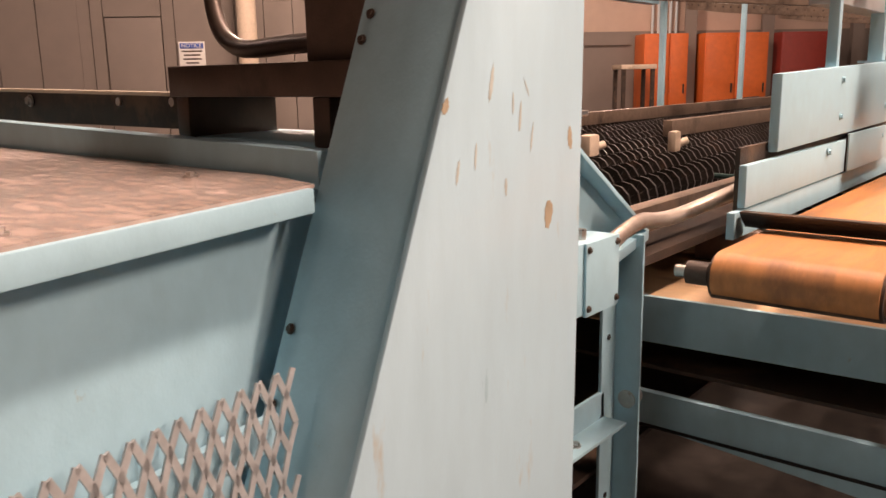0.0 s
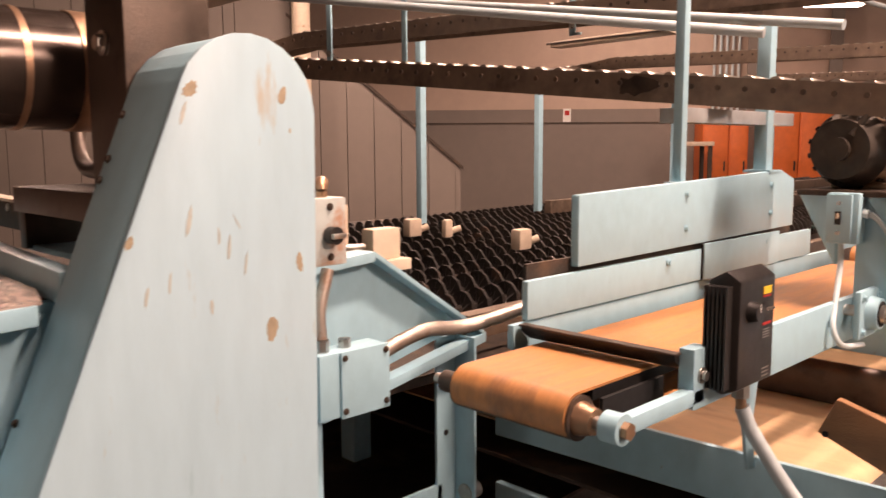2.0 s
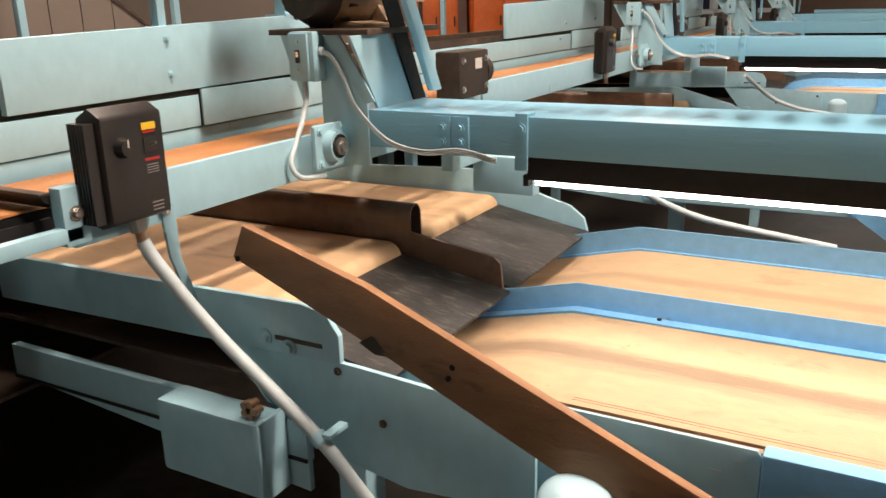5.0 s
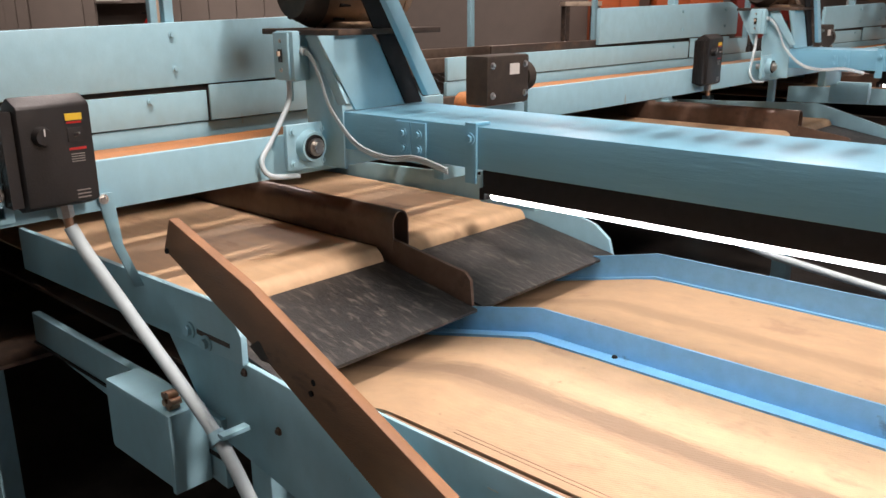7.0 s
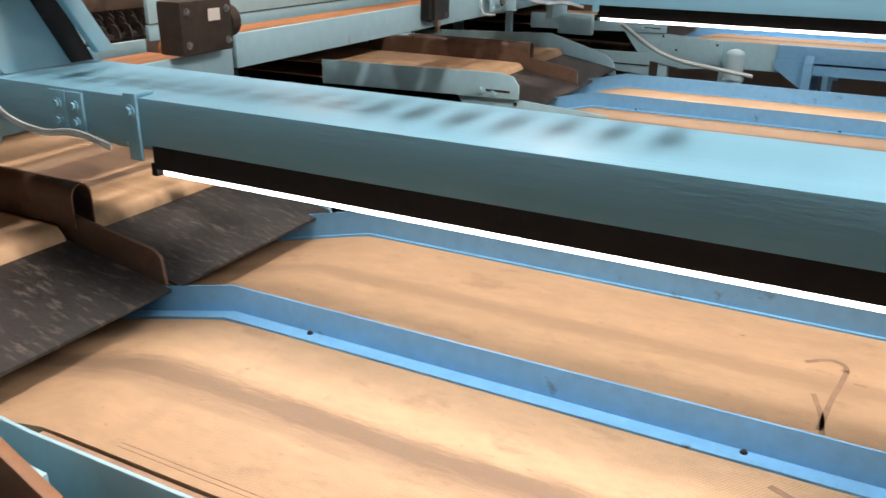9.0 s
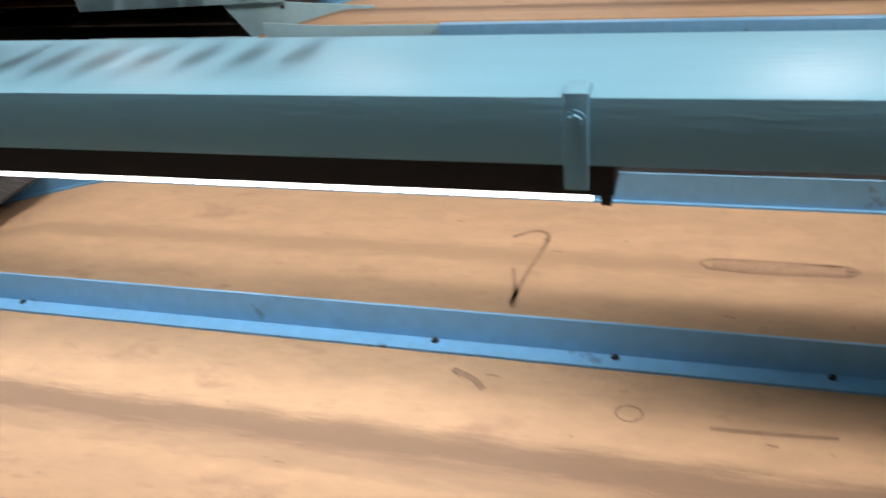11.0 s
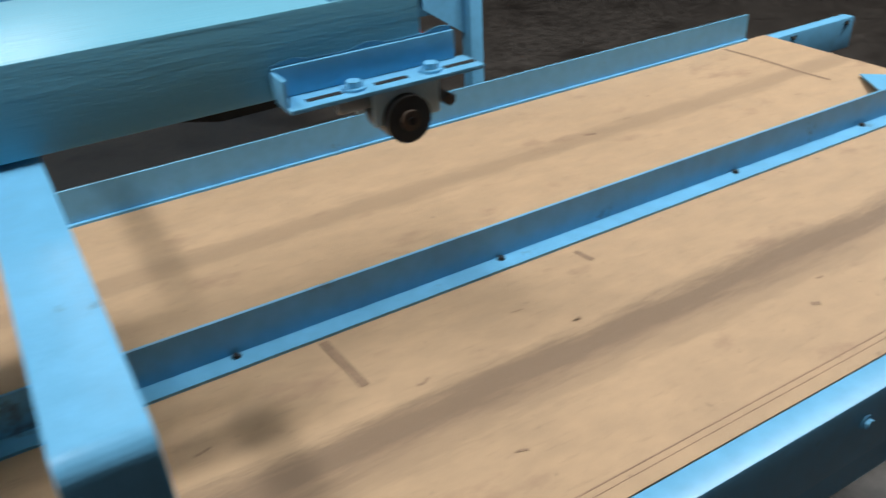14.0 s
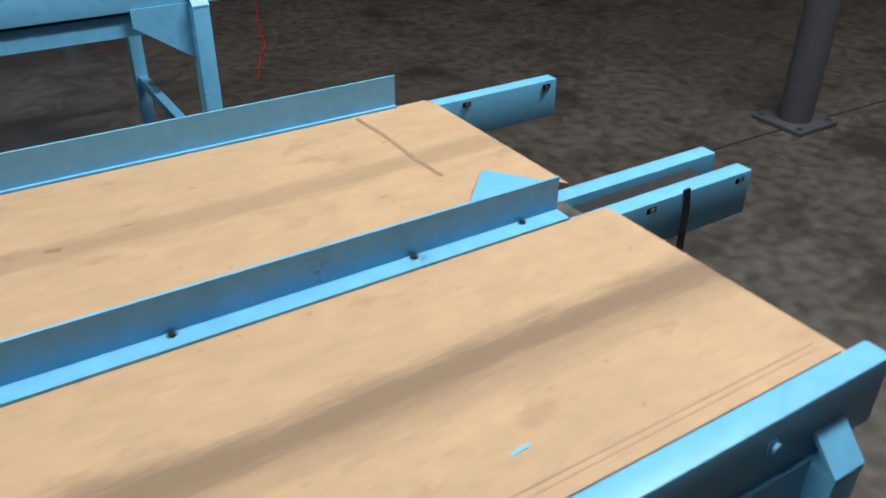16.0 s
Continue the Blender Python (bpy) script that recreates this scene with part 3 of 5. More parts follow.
part("end_lip", shape(((RB_X0 - 0.002, 1.462, 1.244), (RB_X0 + 0.002, 1.4935, 1.268)), bevel=0.001), M_TABLE, roller_bracket)
part("shelf", shape(((RB_X0, 1.455, 1.239), (RB_X1 + 0.012, 1.4935, 1.2432)), bevel=0.001), M_TABLE, roller_bracket)
for bx in (2.972, 3.052):
    bolt("bolt", (bx, 1.472, 1.243), (0, 0, 1), 0.0075, roller_bracket, M_TABLE)
for sx in (2.925, 2.992, 3.066):
    part("slot", shape(((sx, 1.467, 1.2425), (sx + 0.034, 1.474, 1.2438))), M_PIT, roller_bracket, "dark adjusting slot")
part("fork", shape(((2.985, 1.462, 1.205), (3.055, 1.466, 1.239)), ((2.985, 1.502, 1.205), (3.055, 1.506, 1.239)), bevel=0.001), M_CONDUIT, roller_bracket, "grey steel fork")
part("fork_arm", shape(((2.955, 1.470, 1.222), (3.0, 1.480, 1.234)), bevel=0.002), M_STEEL, roller_bracket)
wheel = part("guide_roller", rod((3.016, 1.452, 1.209), (3.016, 1.500, 1.209), 0.023, n=28), M_BLACK, roller_bracket, "black rubber guide roller")
part("hub", rod((3.016, 1.4475, 1.209), (3.016, 1.453, 1.209), 0.010, n=16), M_DIRTY, wheel)
part("hub_bore", rod((3.016, 1.4465, 1.209), (3.016, 1.448, 1.209), 0.004, n=12), M_PIT, wheel)
part("axle_bolt", rod((3.062, 1.455, 1.217), (3.062, 1.51, 1.217), 0.0065, n=6), M_DIRTY, roller_bracket)
part("black_rod", prism([(2.80, 1.52, 1.238), (2.86, 1.52, 1.224), (3.02, 1.52, 1.226), (3.02, 1.52, 1.241), (2.80, 1.52, 1.241)], (0, 0.02, 0), 0.002), M_PIT, roller_bracket, "black cable run under the hood's end")

strap = thing("hood_strap", (2.685, 1.14, 0.90), "pale blue bent flat steel bar holding up the lamp hood", "bracket")
bend_line = [(1.130, 0.84), (1.130, 1.222)] + [(1.144 - 0.014 * math.cos(radians(a)), 1.222 + 0.014 * math.sin(radians(a))) for a in range(15, 91, 15)]
bend_line += [(2.108, 1.236)] + [(2.108 + 0.014 * math.sin(radians(a)), 1.222 + 0.014 * math.cos(radians(a))) for a in range(15, 91, 15)] + [(2.122, 0.84)]
bend_inner = [(1.1365, 0.84), (1.1365, 1.222), (1.1385, 1.2265), (1.144, 1.2295), (2.108, 1.2295), (2.1135, 1.2265), (2.1155, 1.222), (2.1155, 0.84)]
part("bar", prism([(2.662, y, z) for y, z in bend_line + bend_inner[::-1]], (0.046, 0, 0), 0.0012), M_TABLE, strap)
part("foot", shape(((2.662, 1.138, 0.845), (2.708, 1.146, 0.90))), M_TABLE, strap)
bolt("bolt", (2.685, 1.13, 0.87), (0, -1, 0), 0.006, strap, M_TABLE)
for k in (1, 2, 3, 4):
    copy_thing(strap, Matrix.Translation((2.685, 1.14 + PITCH * k, 0.90 + RISE)))

# ---- feeder, chute ----


def feeder(dy=0.0):
    f = thing("feeder_conveyor", (0.0, 1.6 + dy, 0), "pale blue feeder conveyor with two short tan belts", "conveyor", "feeder conveyors")
    for y0, y1 in ((1.135, 1.585), (1.655, 2.10)):
        belt_loop(-0.9, 0.455, y0 + dy, y1 + dy, 1.008, 0.032, "belt", M_BELT_FEED, f, "x", "tan fabric belt worn dark")
    part("near_rail", prism([(-0.268, 1.094 + dy, 1.03), (0.56, 1.094 + dy, 1.045), (0.61, 1.094 + dy, 1.035), (0.635, 1.094 + dy, 1.0), (0.635, 1.094 + dy, 0.95), (-0.268, 1.094 + dy, 0.93)], (0, 0.012, 0), 0.002), M_PAINT, f)
    part("lower_rail", prism([(-0.268, 1.094 + dy, 0.82), (0.55, 1.094 + dy, 0.82), (0.55, 1.094 + dy, 0.74), (-0.268, 1.094 + dy, 0.74)], (0, 0.02, 0), 0.003), M_PAINT, f)
    part("return_belt", shape(((-0.9, 1.13 + dy, 0.86), (0.40, 2.10 + dy, 0.868))), M_DIRTY, f, "dark return run of the belt")
    part("far_rail", prism([(-0.9, 2.115 + dy, 1.03), (0.38, 2.115 + dy, 1.075), (0.66, 2.115 + dy, 0.995), (0.70, 2.115 + dy, 0.965), (0.72, 2.115 + dy, 0.90), (-0.9, 2.115 + dy, 0.90)], (0, 0.012, 0), 0.002), M_PAINT, f)
    arch = [(0.024 * math.cos(radians(a)), 0.058 + 0.030 * math.sin(radians(a))) for a in range(0, 181, 18)]
    outline = [(0.024, 0.0)] + arch + [(-0.024, 0.0), (-0.021, 0.0)] + [(0.021 * math.cos(radians(a)), 0.058 + 0.027 * math.sin(radians(a))) for a in range(180, -1, -18)] + [(0.021, 0.0)]
    part("belt_divider", prism([(-0.35, 1.620 + o + dy, 1.006 + h) for o, h in outline], (0.825, 0, 0)), M_SHEET, f, "brown sheet divider with a rolled top")
    part("side_plate", prism([(0.36, 1.106 + dy, 0.955), (0.66, 1.106 + dy, 0.945), (0.98, 1.106 + dy, 0.925), (0.98, 1.106 + dy, 0.76), (0.75, 1.106 + dy, 0.74), (0.50, 1.106 + dy, 0.78)], (0, 0.01, 0), 0.002), M_PAINT, f)
    for x, z in ((0.478, 1.003), (0.53, 0.992)):
        bolt("take_up_bolt", (x, 1.094 + dy, z - 0.03), (0, -1, 0), 0.010, f, M_PAINT)
    part("take_up_slot", shape(((0.50, 1.0925 + dy, 0.972), (0.60, 1.0945 + dy, 0.980))), M_DIRTY, f)
    for x, z in ((0.707, 0.852), (0.62, 0.93), (0.95, 0.90)):
        bolt("bolt", (x, 1.106 + dy, z), (0, -1, 0), 0.005, f, M_DIRTY)
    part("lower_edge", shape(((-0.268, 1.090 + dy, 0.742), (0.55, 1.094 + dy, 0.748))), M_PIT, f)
    part("lower_lip", prism([(-0.20, 1.096 + dy, 0.741), (0.55, 1.096 + dy, 0.741), (0.55, 1.096 + dy, 0.682)], (0, 0.012, 0), 0.001), M_PAINT, f, "sloping lower edge of the rail")
    for x in (-0.86, 0.60):
        part("leg", shape(((x, 1.115 + dy, 0), (x + 0.06, 1.175 + dy, 0.93)), bevel=0.004), M_PAINT, f)
    for y in (1.36, 1.88):
        part("head_pulley", rod((0.422, y - 0.22 + dy, 0.975), (0.422, y + 0.22 + dy, 0.975), 0.029), M_STEEL, f)
    return f


def chute(dy=0.0):
    c = thing("drop_chute", (0.58, 1.6 + dy, 0.92), "black worn rubber drop chute with an upright divider", "chute", "drop chutes")
    for y0, y1 in ((1.12, 1.592), (1.612, 2.108)):
        part("rubber_sheet", prism([(0.43, y0 + dy, 0.985), (0.72, y0 + dy, 0.932), (0.72, y0 + dy, 0.926), (0.43, y0 + dy, 0.978)], (0, y1 - y0, 0)), M_RUBBER, c)
    part("divider", prism([(0.42, 1.598 + dy, 1.04), (0.68, 1.598 + dy, 1.0), (0.695, 1.598 + dy, 0.985), (0.70, 1.598 + dy, 0.93), (0.42, 1.598 + dy, 0.98)], (0, 0.008, 0)), M_SHEET, c, "brown sheet divider")
    return c


feed, drop = feeder(), chute()
for k in (1, 2, 3):
    copy_thing(feed, Matrix.Translation((0, 1.6 + PITCH * k, 0)))
    copy_thing(drop, Matrix.Translation((0.58, 1.6 + PITCH * k, 0.92)))

board = thing("wooden_board", (0.8, 1.05, 0.95), "brown fibreboard plank on edge leaning down beside the chute", "board")
part("plank", prism([(0.425, 1.088, 1.112), (0.452, 1.088, 1.172), (0.70, 1.075, 1.105), (1.28, 1.03, 0.895), (1.12, 1.03, 0.86), (0.72, 1.075, 1.0)], (0.0, 0.018, 0), 0.003), M_WOOD, board)

for x, y, z, r in ((0.438, 1.0885, 1.112, 0.005), (0.865, 1.064, 1.005, 0.005), (0.857, 1.064, 0.985, 0.0045)):
    part("hole", rod((x, y - 0.004, z), (x, y + 0.004, z), r, n=10), M_PIT, board, "dark nail hole")
part("bitten_edge", prism([(0.69, 1.0735, 1.008), (0.715, 1.0735, 1.024), (0.745, 1.0735, 1.012), (0.76, 1.0735, 0.995), (0.72, 1.0735, 0.992)], (0, 0.003, 0)), M_DIRTY, board, "dark bitten lower edge")

# ---- cross conveyor ----


def cross_conveyor(dy=0.0, lead=0.0):
    c = thing("cross_conveyor", (0.18, 1.3 + dy, 1.2), "narrow orange belt conveyor with pale blue side boards", "conveyor", "cross conveyors")
    bm_top, s0 = 1.240, dy - lead
    belt_loop(0.622 + s0, 2.25 + dy, 0.062, 0.272, bm_top, 0.033, "belt", M_BELT_ORANGE, c, "y", "orange fabric belt")
    # The plate's black stands for the dark inside of the belt loop.
    part("slider_bed", shape(((0.070, 0.70 + s0, 1.215), (0.264, 2.2 + dy, 1.232))), M_PIT, c, "black bed plate painting the shade inside the belt loop")
    part("near_rail", shape(((0.318, 0.86 + s0 - (0.230 if lead else 0.0), 1.178), (0.332, 2.25 + dy, 1.266)), bevel=0.003), M_PAINT, c)
    part("support", shape(((0.10, 2.19 + dy, 0.95), (0.13, 2.22 + dy, 1.17)), bevel=0.002), M_PAINT, c)
    part("far_rail", shape(((0.012, 0.81 + s0 - (0.180 if lead else 0.0), 1.225), (0.026, 2.25 + dy, 1.268)), bevel=0.003), M_PAINT, c)
    part("lower_board", shape(((0.016, 0.842 + s0 - (0.212 if lead else 0.0), 1.271), (0.03, 2.05 + dy, 1.340)), bevel=0.004), M_PAINT, c)
    part("upper_board", prism([(0.014, 0.982 + dy - 0.35 * lead, 1.349), (0.014, 0.982 + dy - 0.35 * lead, 1.480), (0.014, 1.84 + dy, 1.505), (0.014, 1.92 + dy, 1.48), (0.014, 1.92 + dy, 1.360)], (0.018, 0, 0), 0.004), M_PAINT, c)
    # Added strip: keeps light from leaking between the boards and darkens the gap.
    part("board_backing", shape(((0.004, 0.86 + s0, 1.262), (0.0115, 1.95 + dy, 1.365))), M_DIRTY, c)
    if not lead:
        part("roller", rod((0.058, 0.656 + s0, 1.204), (0.276, 0.656 + s0, 1.204), 0.0315, n=28), M_DIRTY, c)
        part("bearing", rod((0.276, 0.656 + s0, 1.204), (0.300, 0.656 + s0, 1.204), 0.024, 0.018), M_COPPER, c, "greasy brown bearing")
        part("roller_shaft", rod((0.0, 0.656 + s0, 1.204), (0.352, 0.656 + s0, 1.204), 0.009), M_STEEL, c)
        part("shaft_collar", rod((0.316, 0.656 + s0, 1.204), (0.344, 0.656 + s0, 1.204), 0.021, n=24), M_PAINT, c)
        part("shaft_nut", rod((0.344, 0.656 + s0, 1.204), (0.354, 0.656 + s0, 1.204), 0.012, n=6), M_COPPER, c)
        part("rear_collar", rod((0.018, 0.656 + s0, 1.204), (0.05, 0.656 + s0, 1.204), 0.017, n=16), M_DIRTY, c)
        part("tension_arm", shape(((0.322, 0.672 + s0, 1.192), (0.342, 0.87 + s0, 1.216)), bevel=0.003), M_PAINT, c)
        part("end_bracket", shape(((0.316, 0.838 + s0, 1.186), (0.342, 0.882 + s0, 1.276)), bevel=0.003), M_PAINT, c)
        bolt("bracket_bolt", (0.342, 0.86 + s0, 1.235), (1, 0, 0), 0.008, c, M_STEEL)
        # Black flap stands in for the shadowed opening below the cover strip.
        part("wiper", prism([(0.03, 0.822 + s0, 1.268), (0.03, 0.838 + s0, 1.268), (0.03, 0.852 + s0, 1.243), (0.03, 0.846 + s0, 1.242), (0.03, 0.826 + s0, 1.258)], (0.288, 0, 0)), M_BLACK, c, "black flap across the belt, painting the shadowed opening")
        part("cover_bar", shape(((0.03, 0.818 + s0, 1.266), (0.322, 0.836 + s0, 1.270)), bevel=0.001), M_DIRTY, c, "dark steel hold-down strip")
        # Black sheet paints the shaded gap beside the tension arm.
        part("side_shroud", shape(((0.275, 0.70 + s0, 1.19), (0.281, 0.86 + s0, 1.222))), M_PIT, c)
    part("patch_plate", shape(((0.031, 1.445 + dy, 1.272), (0.0365, 1.83 + dy, 1.352)), bevel=0.001), M_PAINT, c, "painted patch plate with dented edge")
    part("patch_edge", shape(((0.0305, 1.4405 + dy, 1.272), (0.033, 1.4445 + dy, 1.350))), M_PIT, c)
    for y, z in ((1.365, 1.465), (1.367, 1.392), (1.78, 1.47), (1.78, 1.40), (1.30, 1.325), (1.76, 1.33)):
        bolt("bolt", (0.032, y + dy, z), (1, 0, 0), 0.0055, c, M_PAINT)
    return c


def speed_controller(dy=0.0):
    b = thing("speed_controller", (0.355, 0.95 + dy, 1.2), "black motor speed controller box on the conveyor's rail", "control box", "speed controllers")
    part("body", prism([(0.334, 0.886 + dy, 1.210), (0.334, 0.886 + dy, 1.372), (0.362, 0.886 + dy, 1.388), (0.382, 0.892 + dy, 1.372), (0.382, 0.892 + dy, 1.212), (0.360, 0.886 + dy, 1.203)], (0, 0.116, 0), 0.005), M_BLACK, b)
    for k in range(6):
        part("cooling_fin", shape(((0.336 + 0.0065 * k, 0.870 + dy, 1.214), (0.339 + 0.0065 * k, 0.888 + dy, 1.366))), M_BLACK, b)
    knob = part("knob", rod((0.382, 0.925 + dy, 1.325), (0.397, 0.925 + dy, 1.325), 0.016, 0.013, 24), M_BLACK, b, "black round speed knob")
    part("knob_line", shape(((0.397, 0.924 + dy, 1.326), (0.3976, 0.926 + dy, 1.338))), M_WHITE, knob)
    part("label_plate", shape(((0.382, 0.965 + dy, 1.346), (0.3832, 0.992 + dy, 1.357))), M_YELLOW, b, "yellow printed maker's plate")
    part("red_print", shape(((0.382, 0.966 + dy, 1.298), (0.383, 0.994 + dy, 1.302))), M_RED, b, "red printed bar")
    part("red_print", shape(((0.382, 0.966 + dy, 1.341), (0.383, 0.990 + dy, 1.344))), M_RED, b, "red printed bar")
    for k in range(4):
        part("print_line", shape(((0.382, 0.968 + dy, 1.292 - 0.004 * k), (0.3826, 0.990 + dy, 1.2905 - 0.004 * k))), M_STEEL, b)
    for k in range(3):
        part("vent_slot", shape(((0.382, 0.970 + dy, 1.232 - 0.006 * k), (0.3826, 0.992 + dy, 1.230 - 0.006 * k))), M_STEEL, b)
    part("toggle_plate", shape(((0.382, 0.966 + dy, 1.312), (0.3835, 0.990 + dy, 1.334)), bevel=0.0006), M_BLACK, b)
    part("toggle", rod((0.383, 0.978 + dy, 1.322), (0.394, 0.980 + dy, 1.326), 0.003, 0.002, 10), M_CHROME, b)
    gland = part("cable_gland", rod((0.357, 0.955 + dy, 1.207), (0.357, 0.957 + dy, 1.185), 0.014, n=8), M_STEEL, b, "metal conduit gland")
    part("gland_neck", rod((0.357, 0.957 + dy, 1.186), (0.358, 0.960 + dy, 1.165), 0.008), M_COPPER, gland)
    return b


cross, control = cross_conveyor(), speed_controller()


def motor(dy=0.0):
    m = thing("belt_motor", (0.30, 1.65 + dy, 1.478), "dusty brown electric motor on a pale blue bracket", "motor", "belt motors")
    c = Vector((0.292, 1.545 + dy, 1.558))
    end = c + Vector((0.02, 0.20, 0))
    part("shell", rod(c, end, 0.077, n=36), M_MOTOR, m)
    bell = part("fan_cover", rod(c - Vector((0.004, 0.045, 0)), c, 0.060, 0.079, n=36), M_MOTOR_DARK, m, "dark slotted end bell")
    part("hub", rod(c - Vector((0.005, 0.058, 0)), c - Vector((0.004, 0.040, 0)), 0.024, n=20), M_MOTOR_DARK, bell)
    for k in range(14):
        a = k * math.tau / 14
        p = c + Vector((0.077 * math.cos(a), 0.022, 0.077 * math.sin(a)))
        q = p + Vector((0.0, 0.030, 0))
        part("vent", rod(p, q, 0.005, n=8), M_PIT, m)
        a2 = a + 0.2
        p = c - Vector((0.004, 0.026, 0)) + Vector((0.05 * math.cos(a2), 0, 0.05 * math.sin(a2)))
        part("slot", rod(p, p - Vector((0, 0.008, 0)) + Vector((0.018 * math.cos(a2), 0.006, 0.018 * math.sin(a2))), 0.0055, n=8), M_PIT, bell)
    part("end_bell", rod(end, end + Vector((0.003, 0.035, 0)), 0.080, 0.060, n=36), M_MOTOR, m)
    part("rating_label", shape(((0.335, 1.60 + dy, 1.618), (0.352, 1.66 + dy, 1.629))), M_RED, m, "faded red label")
    part("shell_cable", hose([(0.31, 1.50 + dy, 1.585), (0.345, 1.52 + dy, 1.635), (0.372, 1.60 + dy, 1.625), (0.378, 1.64 + dy, 1.575)], 0.007), M_MOTOR_DARK, m, "dark cable over the shell")
    part("foot", prism([(0.25, 1.57 + dy, 1.478), (0.25, 1.57 + dy, 1.49), (0.36, 1.57 + dy, 1.49), (0.40, 1.57 + dy, 1.484), (0.40, 1.57 + dy, 1.478)], (0, 0.17, 0), 0.002), M_MOTOR, m)
    part("cradle", prism([(0.355, 1.66 + dy, 1.49), (0.365, 1.66 + dy, 1.535), (0.395, 1.66 + dy, 1.49)], (0, 0.05, 0), 0.002), M_MOTOR, m)
    part("bracket_plate", shape(((0.22, 1.47 + dy, 1.466), (0.47, 1.76 + dy, 1.4775)), bevel=0.002), M_DIRTY, m)
    part("bracket_side", prism([(0.448, 1.43 + dy, 1.466), (0.448, 1.57 + dy, 1.466), (0.448, 1.73 + dy, 1.318), (0.448, 1.52 + dy, 1.318)], (0.007, 0, 0), 0.001), M_PAINT, m)
    part("bracket_web", prism([(0.332, 1.492 + dy, 1.20), (0.332, 1.492 + dy, 1.464), (0.352, 1.492 + dy, 1.464), (0.446, 1.492 + dy, 1.330), (0.446, 1.492 + dy, 1.20)], (0, 0.008, 0), 0.001), M_PAINT, m)
    part("bracket_flange", prism([(0.352, 1.480 + dy, 1.464), (0.392, 1.480 + dy, 1.468), (0.472, 1.480 + dy, 1.335), (0.448, 1.480 + dy, 1.330)], (0, 0.006, 0), 0.001), M_PAINT, m)
    part("back_wing", prism([(0.20, 1.53 + dy, 1.466), (0.30, 1.47 + dy, 1.466), (0.30, 1.47 + dy, 1.33)], (0.008, 0.008, 0), 0.001), M_PAINT, m)
    part("belt_guard", prism([(0.50, 1.50 + dy, 1.615), (0.50, 1.53 + dy, 1.625), (0.47, 1.74 + dy, 1.335), (0.47, 1.70 + dy, 1.335)], (0.012, 0.006, 0), 0.002), M_PAINT, m, "pale blue slanting belt guard strip")
    part("v_belt", prism([(0.463, 1.50 + dy, 1.60), (0.463, 1.56 + dy, 1.60), (0.455, 1.71 + dy, 1.32), (0.455, 1.66 + dy, 1.32)], (0.004, 0, 0)), M_PIT, m)
    return m


def wall_switch(dy=0.0):
    w = thing("switch_box", (0.32, 1.46 + dy, 1.372), "pale blue electrical switch box with a toggle", "switch box", "switch boxes")
    part("box", shape(((0.286, 1.452 + dy, 1.374), (0.348, 1.492 + dy, 1.474)), bevel=0.005), M_PAINT, w)
    part("cover", shape(((0.288, 1.447 + dy, 1.377), (0.336, 1.453 + dy, 1.471)), bevel=0.002), M_PAINT, w)
    part("toggle_frame", shape(((0.306, 1.445 + dy, 1.412), (0.317, 1.448 + dy, 1.438))), M_BLACK, w)
    part("toggle", shape(((0.309, 1.438 + dy, 1.424), (0.314, 1.447 + dy, 1.434)), bevel=0.001), M_CREAM, w)
    for z in (1.396, 1.454):
        bolt("screw", (0.312, 1.447 + dy, z), (0, -1, 0), 0.003, w)
    part("feed_cable", hose([(0.315, 1.462 + dy, 1.374), (0.318, 1.455 + dy, 1.33), (0.332, 1.40 + dy, 1.262), (0.345, 1.36 + dy, 1.222), (0.36, 1.37 + dy, 1.192), (0.375, 1.43 + dy, 1.186)], 0.0055), M_CONDUIT, w, "grey cable looped under the rail")
    for k in range(3):
        o = 0.004 * k
        part("wire", hose([(0.348, 1.475 + dy, 1.440 - o), (0.375, 1.474 + dy, 1.428 - o), (0.405, 1.472 + dy, 1.385 - o), (0.432, 1.474 + dy, 1.325 - o), (0.50, 1.478 + dy, 1.262 - o), (0.58, 1.482 + dy, 1.243 - o), (0.66, 1.484 + dy, 1.250 - o), (0.74, 1.484 + dy, 1.236 - o)], 0.0022, 8, 6), M_CONDUIT, w, "thin grey wire")
    part("wire_nut", rod((0.348, 1.475 + dy, 1.435), (0.358, 1.475 + dy, 1.433), 0.009), M_CONDUIT, w)
    return w


def gear_motor(dy=0.0):
    g = thing("gear_motor", (0.38, 2.11 + dy, 1.275), "dark brown gear motor with a white rating plate", "gear motor", "gear motors")
    part("case", shape(((0.305, 2.03 + dy, 1.275), (0.38, 2.205 + dy, 1.400)), bevel=0.008), M_MOTOR_DARK, g)
    part("plate", shape(((0.38, 2.12 + dy, 1.35), (0.3815, 2.16 + dy, 1.378))), M_WHITE, g, "white rating plate")
    for y in (2.05, 2.185):
        for z in (1.30, 1.375):
            bolt("bolt", (0.38, y + dy, z), (1, 0, 0), 0.006, g)
    part("side_drum", rod((0.342, 2.205 + dy, 1.34), (0.342, 2.235 + dy, 1.34), 0.04), M_MOTOR_DARK, g)
    return g


switch, gear = wall_switch(), gear_motor()
drive = motor()


